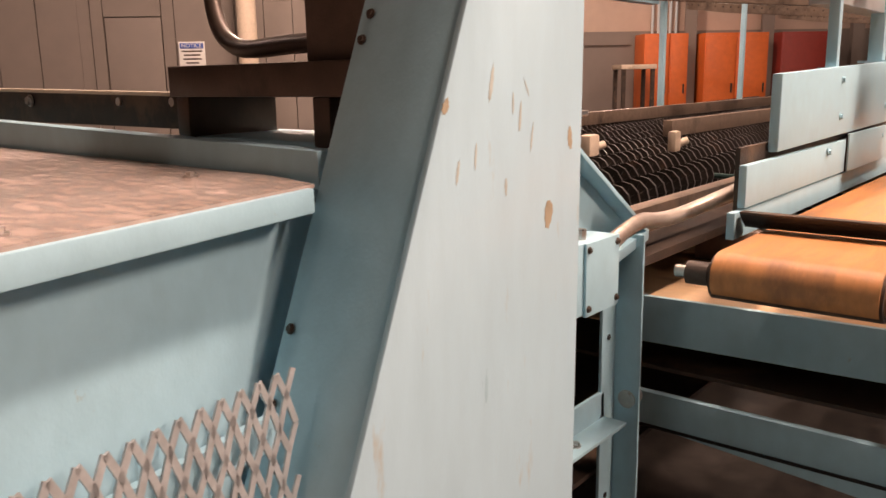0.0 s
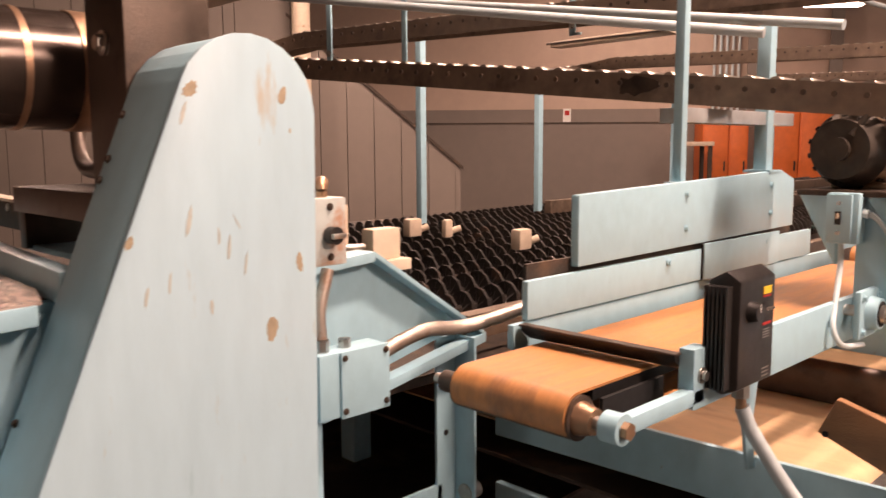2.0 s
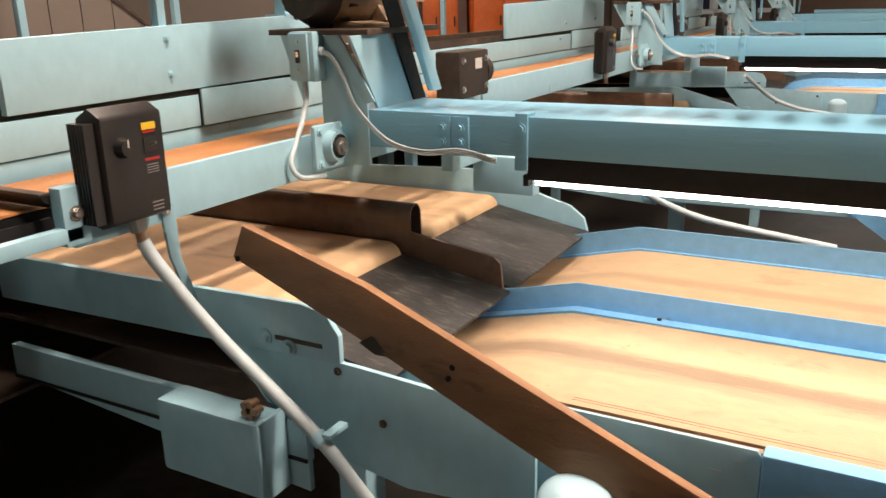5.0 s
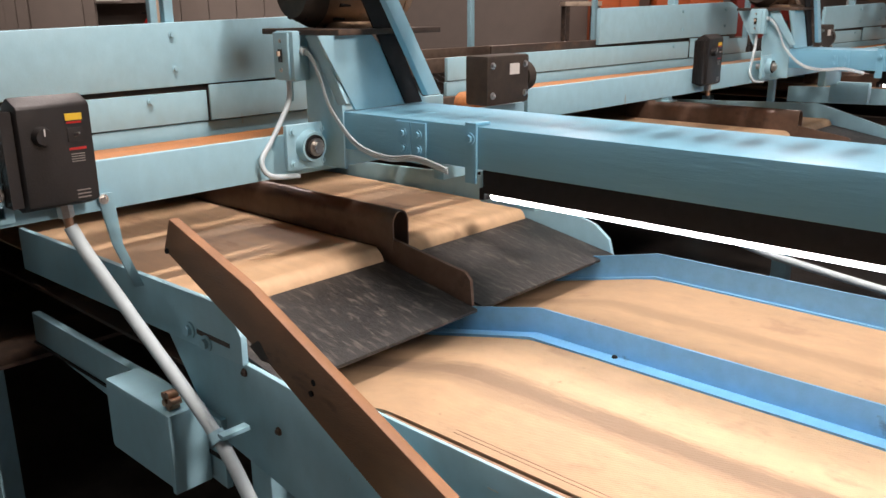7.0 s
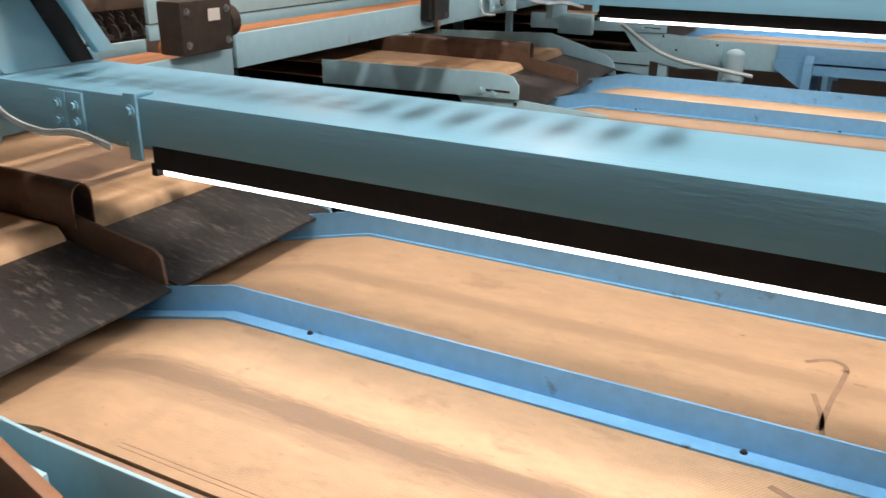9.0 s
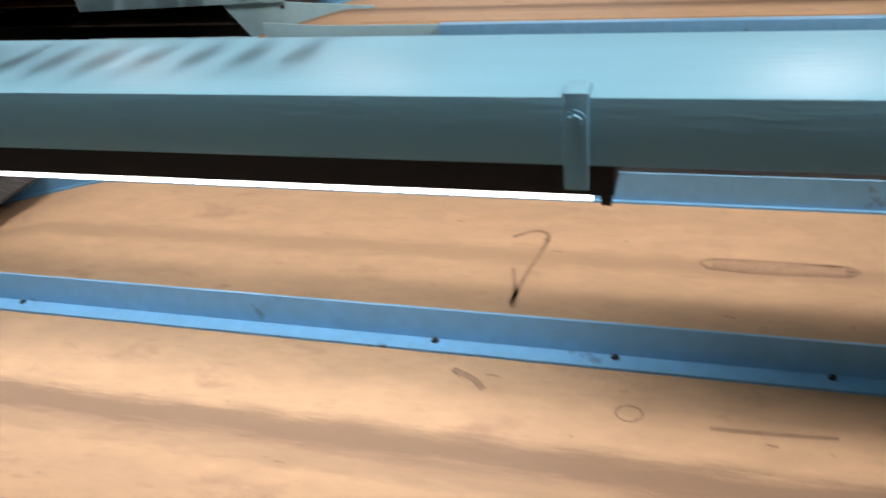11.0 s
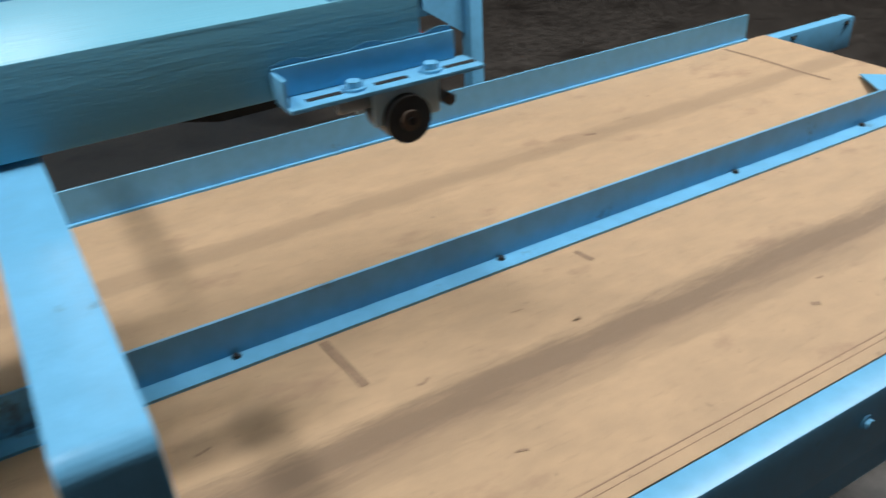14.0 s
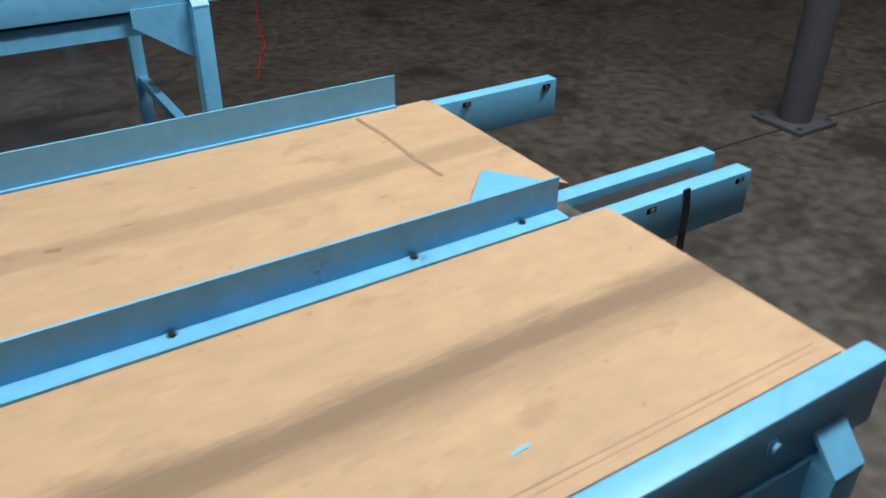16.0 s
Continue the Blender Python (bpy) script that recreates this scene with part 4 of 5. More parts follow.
def bearing_block(dy=0.0):
    b = thing("bearing_block", (0.40, 1.455 + dy, 1.2), "pale blue flange bearing with a steel shaft end", "bearing", "bearing blocks")
    part("flange", shape(((0.365, 1.40 + dy, 1.198), (0.378, 1.51 + dy, 1.292)), bevel=0.006), M_PAINT, b)
    part("housing", rod((0.376, 1.455 + dy, 1.245), (0.398, 1.455 + dy, 1.245), 0.034, 0.030), M_PAINT, b)
    part("seal_ring", rod((0.3975, 1.455 + dy, 1.245), (0.3995, 1.455 + dy, 1.245), 0.025, n=24), M_PIT, b, "dark greasy seal")
    part("locking_collar", rod((0.398, 1.455 + dy, 1.245), (0.407, 1.455 + dy, 1.245), 0.018, n=20), M_STEEL, b)
    part("shaft", rod((0.30, 1.455 + dy, 1.245), (0.414, 1.455 + dy, 1.245), 0.011), M_CHROME, b)
    for y in (1.415, 1.495):
        for z in (1.212, 1.278):
            bolt("bolt", (0.378, y + dy, z), (1, 0, 0), 0.006, b, M_PAINT)
    return b


bear = bearing_block()
for k in (1, 2, 3):
    shift = PITCH * k
    if k == 1:
        long_cross = cross_conveyor(0.0, 0.745)
        long_cross.matrix_basis = Matrix.Translation((0.18, 1.3 + shift, 1.2 + RISE))
    else:
        copy_thing(long_cross, Matrix.Translation((0.18, 1.3 + shift, 1.2 + RISE)))
    copy_thing(control, Matrix.Translation((0.355, 0.95 + shift, 1.2 + RISE)))
    copy_thing(drive, Matrix.Translation((0.30, 1.65 + shift, 1.478 + RISE)))
    copy_thing(switch, Matrix.Translation((0.32, 1.46 + shift, 1.372 + RISE)))
    copy_thing(gear, Matrix.Translation((0.38, 2.11 + shift, 1.275 + RISE)))
    copy_thing(bear, Matrix.Translation((0.40, 1.455 + shift, 1.2 + RISE)))

conduit = thing("flexible_conduit", (0.5, 1.0, 0.8), "grey ribbed flexible conduit hanging from the controller", "conduit")
part("hose", hose([(0.358, 0.960, 1.168), (0.375, 0.975, 1.12), (0.45, 1.015, 0.995), (0.618, 1.045, 0.834), (0.73, 1.045, 0.725), (0.90, 1.04, 0.60)], 0.0115, 10, 14), M_CONDUIT, conduit)
clip = part("clip", rod((0.612, 1.045, 0.840), (0.626, 1.045, 0.826), 0.0145), M_PAINT, conduit)
part("clip_tab", shape(((0.628, 1.04, 0.838), (0.645, 1.092, 0.846)), bevel=0.001), M_PAINT, clip)
hanger = thing("rail_hanger", (0.335, 1.045, 1.06), "pale blue flat bar hanging from the conveyor rail", "bracket")
part("bar", prism([(0.334, 1.020, 1.21), (0.340, 1.046, 1.21), (0.326, 1.060, 1.11), (0.318, 1.095, 1.02), (0.312, 1.08, 1.02), (0.318, 1.045, 1.11)], (0.006, 0.0, 0), 0.001), M_PAINT, hanger)
bolt("bolt", (0.341, 1.03, 1.20), (1, 0, 0), 0.006, hanger)
start_box = thing("motor_starter_box", (0.385, 1.06, 0.69), "pale blue steel box under the feeder rail", "control box")
part("case", shape(((0.262, 1.022, 0.692), (0.505, 1.092, 0.838)), bevel=0.008), M_PAINT, start_box)
part("side_lip", shape(((0.497, 1.018, 0.688), (0.509, 1.092, 0.842)), bevel=0.003), M_PAINT, start_box)
for k in range(5):
    a = k * math.tau / 5
    part("knob_lobe", rod((0.475 + 0.012 * math.cos(a), 1.035, 0.855 + 0.012 * math.sin(a)), (0.475 + 0.012 * math.cos(a), 1.055, 0.855 + 0.012 * math.sin(a)), 0.007, n=10), M_COPPER, start_box, "brown star knob")
cap = thing("domed_cover", (1.07, 1.02, 0.70), "pale blue domed cover beside the table", "machine cover", "domed covers")
dome = bmesh.new()
bmesh.ops.create_uvsphere(dome, u_segments=28, v_segments=14, radius=0.055, matrix=Matrix.Translation((1.075, 1.025, 0.862)) @ Matrix.Diagonal((1, 1, 0.62, 1)))
rod((1.075, 1.025, 0.72), (1.075, 1.025, 0.862), 0.055, n=28, bm=dome)
for f in dome.faces:
    f.smooth = len(f.verts) < 5
part("dome", dome, M_GUARD, cap)
part("foot", shape(((1.02, 0.99, 0.70), (1.13, 1.12, 0.72)), bevel=0.002), M_PAINT, cap)
for k in (2, 3):
    copy_thing(cap, Matrix.Translation((1.07, 1.02 + PITCH * k, 0.70)))

# ---- drive guard and tank ----
guard = thing("drive_guard", (-0.1, 0.25, 0), "tall tapered pale blue drive guard with chipped paint", "machine guard")
arc_c, arc_r = (0.365, 1.612), 0.104
face = [(-0.39, 0.1), (0.049, 1.112), (0.27, 1.652)]
for k in range(1, 12):
    a = radians(160 - k * 160 / 11)
    face.append((arc_c[0] + arc_r * math.cos(a), arc_c[1] + arc_r * math.sin(a)))
face += [(0.445, 0.1)]
part("face_plate", prism([(-0.060, y, z) for y, z in face], (0.008, 0, 0), 0.002), M_GUARD, guard)
part("rim", prism([(-0.203, y + 0.002, z - 0.002) for y, z in face], (0.1425, 0, 0), 0.002), M_PAINT, guard, "slanted side flange with small bolt holes")
for x, z in ((-0.190, 1.612), (-0.186, 1.553), (-0.190, 1.525), (-0.190, 1.222), (-0.190, 1.146)):
    n = Vector((0, -0.926, 0.378))
    bolt("bolt", (x, 0.0505 + (z - 1.112) * 0.409, z), n, 0.004, guard, M_DIRTY)


def chip(y, z, ry, rz, lean=0.0):
    """A flat uneven spot where the paint has rubbed off the guard's face."""
    ring = []
    for k in range(18):
        a, w = k * math.tau / 18, 1 + 0.14 * math.sin(3.1 * k + 40 * y) + 0.08 * math.sin(5.3 * k + 30 * z)
        dy, dz = ry * w * math.cos(a), rz * w * math.sin(a)
        ring.append((-0.0530, y + dy + lean * dz, z + dz))
    return prism(ring, (0.0014, 0, 0))


for y, z, ry, rz, lean in ((0.389, 1.319, 0.009, 0.017, 0.1), (0.437, 1.407, 0.005, 0.014, -0.1), (0.194, 1.454, 0.005, 0.008, 0.3), (0.416, 1.637, 0.006, 0.012, 0.2), (0.281, 1.640, 0.009, 0.010, 0.4)):
    part("paint_chip", chip(y, z, ry, rz, lean), M_CHIP, guard, "brown chipped spot", smooth=False)
for y, z, ry, rz, lean in ((0.327, 1.437, 0.004, 0.024, 0.1), (0.351, 1.413, 0.003, 0.022, 0.15), (0.313, 1.453, 0.003, 0.016, 0.0), (0.270, 1.610, 0.005, 0.020, 0.3), (0.427, 1.590, 0.004, 0.005, 0),
                           (0.272, 1.475, 0.006, 0.026, 0.2), (0.299, 1.362, 0.004, 0.014, 0.0), (0.212, 1.386, 0.004, 0.018, 0.2), (0.243, 1.40, 0.003, 0.02, 0.1), (0.34, 1.47, 0.002, 0.014, -0.5)):
    part("rub_mark", chip(y, z, ry * 0.55, rz * 0.7, lean), M_RUB, guard, "faint brown rub streak", smooth=False)

tank = thing("wash_tank", (-0.8, 0.0, 0), "pale blue steel wash tank with a wet sheet cover", "tank")
part("front_panel", prism([(-0.285, 0.30, 1.36), (0.01, -0.92, 1.36), (0.01, -0.92, 0.3), (-0.285, 0.30, 0.3)], (-0.02, 0.0, 0)), M_PAINT, tank)
part("rim", prism([(-0.178, 0.128, 1.371), (0.052, -0.92, 1.371), (0.052, -0.92, 1.346), (-0.178, 0.128, 1.344)], (-0.03, 0, 0), 0.003), M_PAINT, tank)
part("rim_underside", prism([(-0.190, 0.125, 1.348), (0.040, -0.92, 1.348), (-0.09, -0.92, 1.348), (-0.31, 0.19, 1.348)], (0, 0, -0.006)), M_PAINT, tank)
part("cover", prism([(-0.186, 0.135, 1.374), (0.046, -0.92, 1.374), (-1.9, -0.92, 1.374), (-1.9, 0.23, 1.374), (-0.30, 0.165, 1.374)], (0, 0, -0.004)), M_WET, tank, "wet reflective sheet cover")
part("back_rail", prism([(-1.9, 0.235, 1.36), (-0.215, 0.168, 1.36), (-0.215, 0.168, 1.405), (-1.9, 0.235, 1.432)], (0, 0.03, 0), 0.003), M_PAINT, tank)
part("bolted_rail", prism([(-1.9, 0.33, 1.41), (-0.62, 0.30, 1.41), (-0.62, 0.30, 1.46), (-1.9, 0.33, 1.478)], (0, 0.02, 0), 0.002), M_DIRTY, tank, "dark green-grey rail with bolts")
part("rail_cap", prism([(-1.9, 0.328, 1.478), (-0.62, 0.298, 1.460), (-0.62, 0.298, 1.466), (-1.9, 0.328, 1.484)], (0, 0.03, 0)), M_CREAM, tank)
for x in (-1.20, -0.86, -0.70):
    bolt("bolt", (x, 0.31, 1.452), (0, -1, 0), 0.008, tank)
for x, y in ((-0.30, 0.10), (-0.10, -0.20), (-0.05, -0.40)):
    bolt("cover_bolt", (x - 0.06, y, 1.374), (0, 0, 1), 0.006, tank)

head = thing("drive_unit", (-0.45, 0.25, 1.40), "dark steel drive head with a drum above the tank", "machine drive")
part("channel", shape(((-0.60, 0.235, 1.462), (-0.20, 0.42, 1.505)), bevel=0.003), M_DRIVE, head)
for x in (-0.592, -0.30):
    part("side_channel", shape(((x, 0.24, 1.40), (x + 0.03, 0.40, 1.462)), bevel=0.003), M_DRIVE, head)
part("base", shape(((-0.60, 0.25, 1.396), (-0.22, 0.42, 1.406)), bevel=0.002), M_PAINT, head)
part("bracket", shape(((-0.34, 0.27, 1.505), (-0.21, 0.40, 1.80)), bevel=0.004), M_DRIVE, head)
bolt("bolt", (-0.2, 0.268, 1.53), (0, -1, 0), 0.01, head, M_DRIVE)
bolt("bolt", (-0.275, 0.27, 1.715), (0, -1, 0), 0.012, head)
drum = part("drum", rod((-0.475, -0.75, 1.69), (-0.475, 0.30, 1.69), 0.093, n=40), M_DRUM, head, "black glossy drum")
part("band", rod((-0.475, 0.285, 1.69), (-0.475, 0.355, 1.69), 0.0955, n=40), M_COPPER, drum, "copper coloured end band")
part("rear_band", rod((-0.475, 0.20, 1.69), (-0.475, 0.21, 1.69), 0.0942, n=40), M_COPPER, drum)
part("shaft", rod((-0.475, 0.35, 1.69), (-0.475, 0.40, 1.69), 0.03), M_STEEL, head)
part("hose", hose([(-0.22, 0.30, 1.530), (-0.42, 0.33, 1.532), (-0.60, 0.36, 1.535), (-0.68, 0.38, 1.60), (-0.69, 0.39, 1.75)], 0.014), M_DRIVE, head, "dark flexible hose")

mesh_guard = thing("expanded_mesh_guard", (-0.07, -0.2, 0.6), "grey expanded metal mesh guard below the tank rim", "mesh guard")
base_a, base_b, top = Vector((-0.118, 0.035, 0)), Vector((0.03, -0.93, 0)), 1.212
length, pitch_w, pitch_h = (base_b - base_a).length, 0.0235, 0.056
along = (base_b - base_a).normalized()
for k in range(-10, int(length / pitch_w) + 1):
    for lean in (1, -1):
        run = []
        for m in range(9):
            w = k * pitch_w + lean * m * pitch_w / 2
            if lean < 0:
                w += 5 * pitch_w
            if 0 <= w <= length:
                run.append(base_a + along * w + Vector((0.0, 0.0, top - m * pitch_h / 2 + (0.004 if m % 2 else 0))))
        if len(run) > 2:
            part("strand", sweep(run, [(-0.0012, -0.0035), (0.0012, -0.0035), (0.0012, 0.0035), (-0.0012, 0.0035)], True, None, tuple(along)), M_MESH, mesh_guard, smooth=False)
part("inner_frame", prism([(-0.15, 0.04, 1.155), (0.0, -0.93, 1.155), (0.0, -0.93, 1.12), (-0.15, 0.04, 1.12)], (-0.01, 0, 0)), M_PAINT, mesh_guard)

# ---- side structure beside the guard ----
jbox = thing("junction_box", (-0.1, 0.57, 1.15), "square pale blue electrical junction box", "junction box")
part("box", shape(((-0.125, 0.485, 1.152), (-0.078, 0.618, 1.256)), bevel=0.004), M_PAINT, jbox)
part("lid", shape(((-0.078, 0.523, 1.150), (-0.073, 0.620, 1.256)), bevel=0.002), M_PAINT, jbox)

for y, z in ((0.530, 1.162), (0.612, 1.162), (0.530, 1.246), (0.612, 1.246)):
    bolt("screw", (-0.073, y, z), (1, 0, 0), 0.0035, jbox, M_DIRTY)
part("hub", rod((-0.10, 0.505, 1.256), (-0.10, 0.505, 1.275), 0.013, n=8), M_CHROME, jbox)
part("plug", rod((-0.10, 0.55, 1.256), (-0.10, 0.55, 1.270), 0.010, n=8), M_CHROME, jbox)
pipe = thing("rigid_conduit", (-0.08, 0.8, 1.25), "worn steel conduit pipe from the junction box", "conduit")
part("pipe", hose([(-0.09, 0.618, 1.236), (-0.09, 0.66, 1.248), (-0.088, 0.72, 1.258), (-0.085, 0.78, 1.252), (-0.07, 0.84, 1.256), (-0.03, 0.98, 1.282), (-0.02, 1.3, 1.30)], 0.0125), M_PIPE, pipe)
part("riser", hose([(-0.10, 0.505, 1.275), (-0.105, 0.508, 1.32), (-0.112, 0.53, 1.38)], 0.010), M_PIPE, pipe)
tray = thing("side_tray", (-0.25, 0.75, 1.2), "pale blue sloping sheet tray with a folded edge", "tray")
part("sheet", prism([(-0.235, 0.56, 1.366), (-0.235, 0.70, 1.376), (-0.235, 0.96, 1.206), (-0.235, 0.73, 1.155), (-0.235, 0.56, 1.11)], (-0.006, 0, 0), 0.001), M_PAINT, tray)
part("folded_edge", prism([(-0.20, 0.70, 1.384), (-0.20, 0.985, 1.196), (-0.20, 0.985, 1.186), (-0.20, 0.70, 1.374)], (-0.045, 0, 0), 0.001), M_PAINT, tray)
part("top_edge", prism([(-0.20, 0.56, 1.374), (-0.20, 0.70, 1.384), (-0.20, 0.70, 1.366), (-0.20, 0.56, 1.356)], (-0.05, 0, 0), 0.001), M_PAINT, tray)
part("lower_lip", prism([(-0.20, 0.58, 1.118), (-0.20, 0.99, 1.192), (-0.20, 0.99, 1.172), (-0.20, 0.58, 1.098)], (-0.03, 0, 0), 0.001), M_PAINT, tray)
part("post", shape(((-0.16, 0.468, 0.0), (-0.115, 0.515, 1.36)), bevel=0.003), M_PAINT, tray)
switch2 = thing("selector_switch_box", (-0.12, 0.54, 1.38), "rusty pale blue box with a selector switch", "switch box")
part("box", shape(((-0.165, 0.505, 1.384), (-0.117, 0.572, 1.490)), bevel=0.004), M_RUSTBOX, switch2)
sel = part("selector", rod((-0.117, 0.540, 1.432), (-0.100, 0.540, 1.432), 0.014, n=16), M_BLACK, switch2)
part("selector_grip", shape(((-0.100, 0.528, 1.428), (-0.090, 0.552, 1.436)), bevel=0.002), M_CHROME, sel)
for z in (1.398, 1.476):
    bolt("screw", (-0.117, 0.54, z), (1, 0, 0), 0.004, switch2, M_DIRTY)
part("cable_elbow", hose([(-0.14, 0.54, 1.49), (-0.14, 0.54, 1.505), (-0.15, 0.55, 1.512), (-0.18, 0.56, 1.505)], 0.011), M_COPPER, switch2)
sensor = thing("slotted_plate", (-0.41, 0.77, 1.38), "cream slotted mounting plate", "bracket")
part("plate", shape(((-0.418, 0.745, 1.10), (-0.410, 0.805, 1.452)), bevel=0.003), M_CREAM, sensor)
part("slot", shape(((-0.4095, 0.770, 1.41), (-0.4085, 0.778, 1.435))), M_PIT, sensor)
part("bolt_hole", rod((-0.4095, 0.775, 1.398), (-0.4085, 0.775, 1.398), 0.006), M_PIT, sensor)
clamp_block = thing("clamp_block", (-0.30, 0.79, 1.35), "cream clamp block on a steel rod", "clamp")
part("block", shape(((-0.32, 0.765, 1.352), (-0.285, 0.835, 1.412)), bevel=0.004), M_CREAM, clamp_block)
part("rod", rod((-0.36, 0.62, 1.378), (-0.30, 0.80, 1.378), 0.006), M_STEEL, clamp_block)
part("base", shape(((-0.34, 0.74, 1.33), (-0.27, 0.85, 1.352)), bevel=0.002), M_CREAM, clamp_block)

frame_leg = thing("frame_stand", (-0.22, 0.95, 0), "pale blue angle-iron stand under the conveyors", "machine stand")
part("upright", shape(((-0.245, 0.885, 0), (-0.238, 0.945, 1.19)), ((-0.245, 0.938, 0), (-0.185, 0.945, 1.19)), bevel=0.002), M_PAINT, frame_leg)
part("cross_bar", shape(((-0.245, 0.42, 0.825), (-0.238, 0.90, 0.885)), ((-0.245, 0.42, 0.825), (-0.19, 0.90, 0.832)), bevel=0.002), M_PAINT, frame_leg)
for z in (0.50, 0.66, 0.80, 0.99, 1.10):
    part("hole", rod((-0.2385, 0.91, z), (-0.2365, 0.91, z), 0.006, n=12), M_PIT, frame_leg)
for y in (0.62, 0.75):
    bolt("bolt", (-0.215, y, 0.832), (0, 0, 1), 0.007, frame_leg)
part("clamp", rod((-0.21, 0.935, 0.862), (-0.21, 0.97, 0.862), 0.018), M_STEEL, frame_leg)
part("under_shelf", shape(((-1.2, 0.55, 0.70), (-0.26, 1.9, 0.71))), M_DIRTY, frame_leg)

# ---- screw roller bed ----
bed = thing("screw_roller_bed", (-1.1, 3.5, 0), "bed of black toothed screw rollers of a sizing machine", "sizing machine")
part("pan", shape(((-3.0, 0.72, 1.10), (-0.24, 9.0, 1.12))), M_DIRTY, bed, "grimy pan under the rollers")
part("side_rail", shape(((-0.30, 1.0, 1.16), (-0.26, 9.0, 1.215)), bevel=0.004), M_TRACK, bed, "brown steel side rail")
part("skirt", shape(((-3.0, 0.98, 0.0), (-2.96, 9.0, 1.10)), ((-3.0, 8.96, 0.0), (-0.2, 9.0, 1.10))), M_DIRTY, bed)


def screw_row(x, y0, y1, z, pitch, r, phase):
    """A core rod with a screw flight wound round it."""
    lean = -0.09
    bm = rod((x, y0, z), (x + lean * (y1 - y0), y1, z), 0.016, n=8)
    rings, steps = [], 12
    for k in range(int((y1 - y0) / pitch * steps)):
        a, y = k * math.tau / steps + phase, y0 + k * pitch / steps
        cx, ca, sa = x + lean * (y - y0), math.cos(a), math.sin(a)
        rings.append([bm.verts.new((cx + ca * q, y + d, z + sa * q)) for q, d in ((0.012, -0.007), (r, -0.004), (r, 0.004), (0.012, 0.007))])
    for p, q in zip(rings, rings[1:]):
        for i in range(4):
            bm.faces.new((p[i], p[(i + 1) % 4], q[(i + 1) % 4], q[i]))
    return bm


rng = random.Random(4)
for k in range(11):
    x = -0.385 - 0.148 * k
    part("screw_roller", screw_row(x, 1.04 + 0.05 * rng.random(), 8.6, 1.190, 0.058, 0.048 + 0.004 * (k % 2), 6 * rng.random()), M_ROD, bed, smooth=False)
for k in range(5):
    x = -0.46 - 0.354 * k
    for m in range(4):
        y = 1.6 + 1.7 * m + 0.4 * rng.random()
        part("cross_rod", rod((x - 0.18, y, 1.19), (x + 0.18, y, 1.19), 0.008, n=8), M_TEAL, bed, "dark green cross rod")
for x, y0, y1 in ((-0.93, 2.7, 4.4), (-1.05, 4.5, 7.0), (-1.62, 3.0, 6.8)):
    part("guide_rail", shape(((x - 0.02, y0, 1.235), (x + 0.02, y1, 1.300)), bevel=0.003), M_TRACK, bed, "brown steel guide rail")
for x, y, w in ((-0.78, 1.783, 0.042), (-1.323, 1.806, 0.042), (-0.62, 2.05, 0.03), (-1.20, 1.87, 0.026)):
    block = thing("cream_block", (x, y, 1.262), "cream plastic bearing block on the roller bed", "bearing block", "cream blocks")
    part("block", shape(((x - w / 2, y - w / 2, 1.238), (x + w / 2, y + w, 1.305)), bevel=0.010), M_CREAM, block)
    part("spout", rod((x, y + w, 1.26), (x + 0.02, y + w + 0.03, 1.272), 0.012), M_CREAM, block)

# ---- overhead track ----
track = thing("overhead_track", (0.0, 1.535, 1.66), "dusty brown steel roller track over the machines", "roller track")
lane = [Vector((x, 1.535 + 0.07 * x, 1.663 - 0.0995 * x)) for x in (1.6, 1.2, 0.6, 0.0, -0.6, -1.2, -1.7, -2.05)]
lane += [Vector((-2.10 - 0.27 * math.sin(radians(a)), 1.655 - 0.27 * math.cos(radians(a)), 1.875 + 0.0007 * a)) for a in range(15, 181, 15)]
lane += [Vector((x, 1.925 + 0.02 * (x + 2.1), 2.0 - 0.03 * (x + 2.1))) for x in (-1.7, -1.1, -0.5, 0.2, 1.0)]
for name, y in (("near_side", -0.055), ("far_side", 0.051)):
    part(name, sweep(lane, [(y, -0.008), (y + 0.004, -0.008), (y + 0.004, 0.055), (y, 0.055)]), M_TRACK, track, "brown steel side rail of the track")
part("blot", prism([(-0.165 + (0.062 + 0.012 * math.sin(2.7 * k)) * math.cos(k * math.tau / 20), 1.4655, 1.707 + (0.021 + 0.005 * math.sin(3.9 * k)) * math.sin(k * math.tau / 20)) for k in range(20)], (0, 0.002, 0)), M_DRIVE, track, "dark oily blotch")
roller_mesh = None
studs = bmesh.new()
for a, b in zip(lane, lane[1:]):
    n = max(1, int((b - a).length / 0.058))
    side = (b - a).normalized().cross(Vector((0, 0, 1)))
    for i in range(n):
        p = a.lerp(b, (i + 0.5) / n) + Vector((0, 0, 0.046))
        roller = bmesh.new()
        if roller_mesh is None:
            rod((0, 0, -0.048), (0, 0, 0.048), 0.0165, n=12, bm=roller)
            roller_mesh = bpy.data.meshes.new("roller")
            roller.to_mesh(roller_mesh)
            roller_mesh.materials.append(M_WHEEL)
        roller.free()
        ob = new("roller", roller_mesh)
        ob.parent = track
        ob.matrix_parent_inverse = track.matrix_basis.inverted()
        ob.matrix_basis = Matrix.Translation(p) @ side.to_track_quat("Z", "Y").to_matrix().to_4x4()
        for sgn in (-1, 1):
            q = p + side * sgn * 0.054 - Vector((0, 0, 0.014))
            rod(q, q + side * sgn * 0.004, 0.0065, n=6, bm=studs)
tagged(part("axle_studs", studs, M_DIRTY, track, "dark axle ends along the channel", smooth=False), kind="stuff")

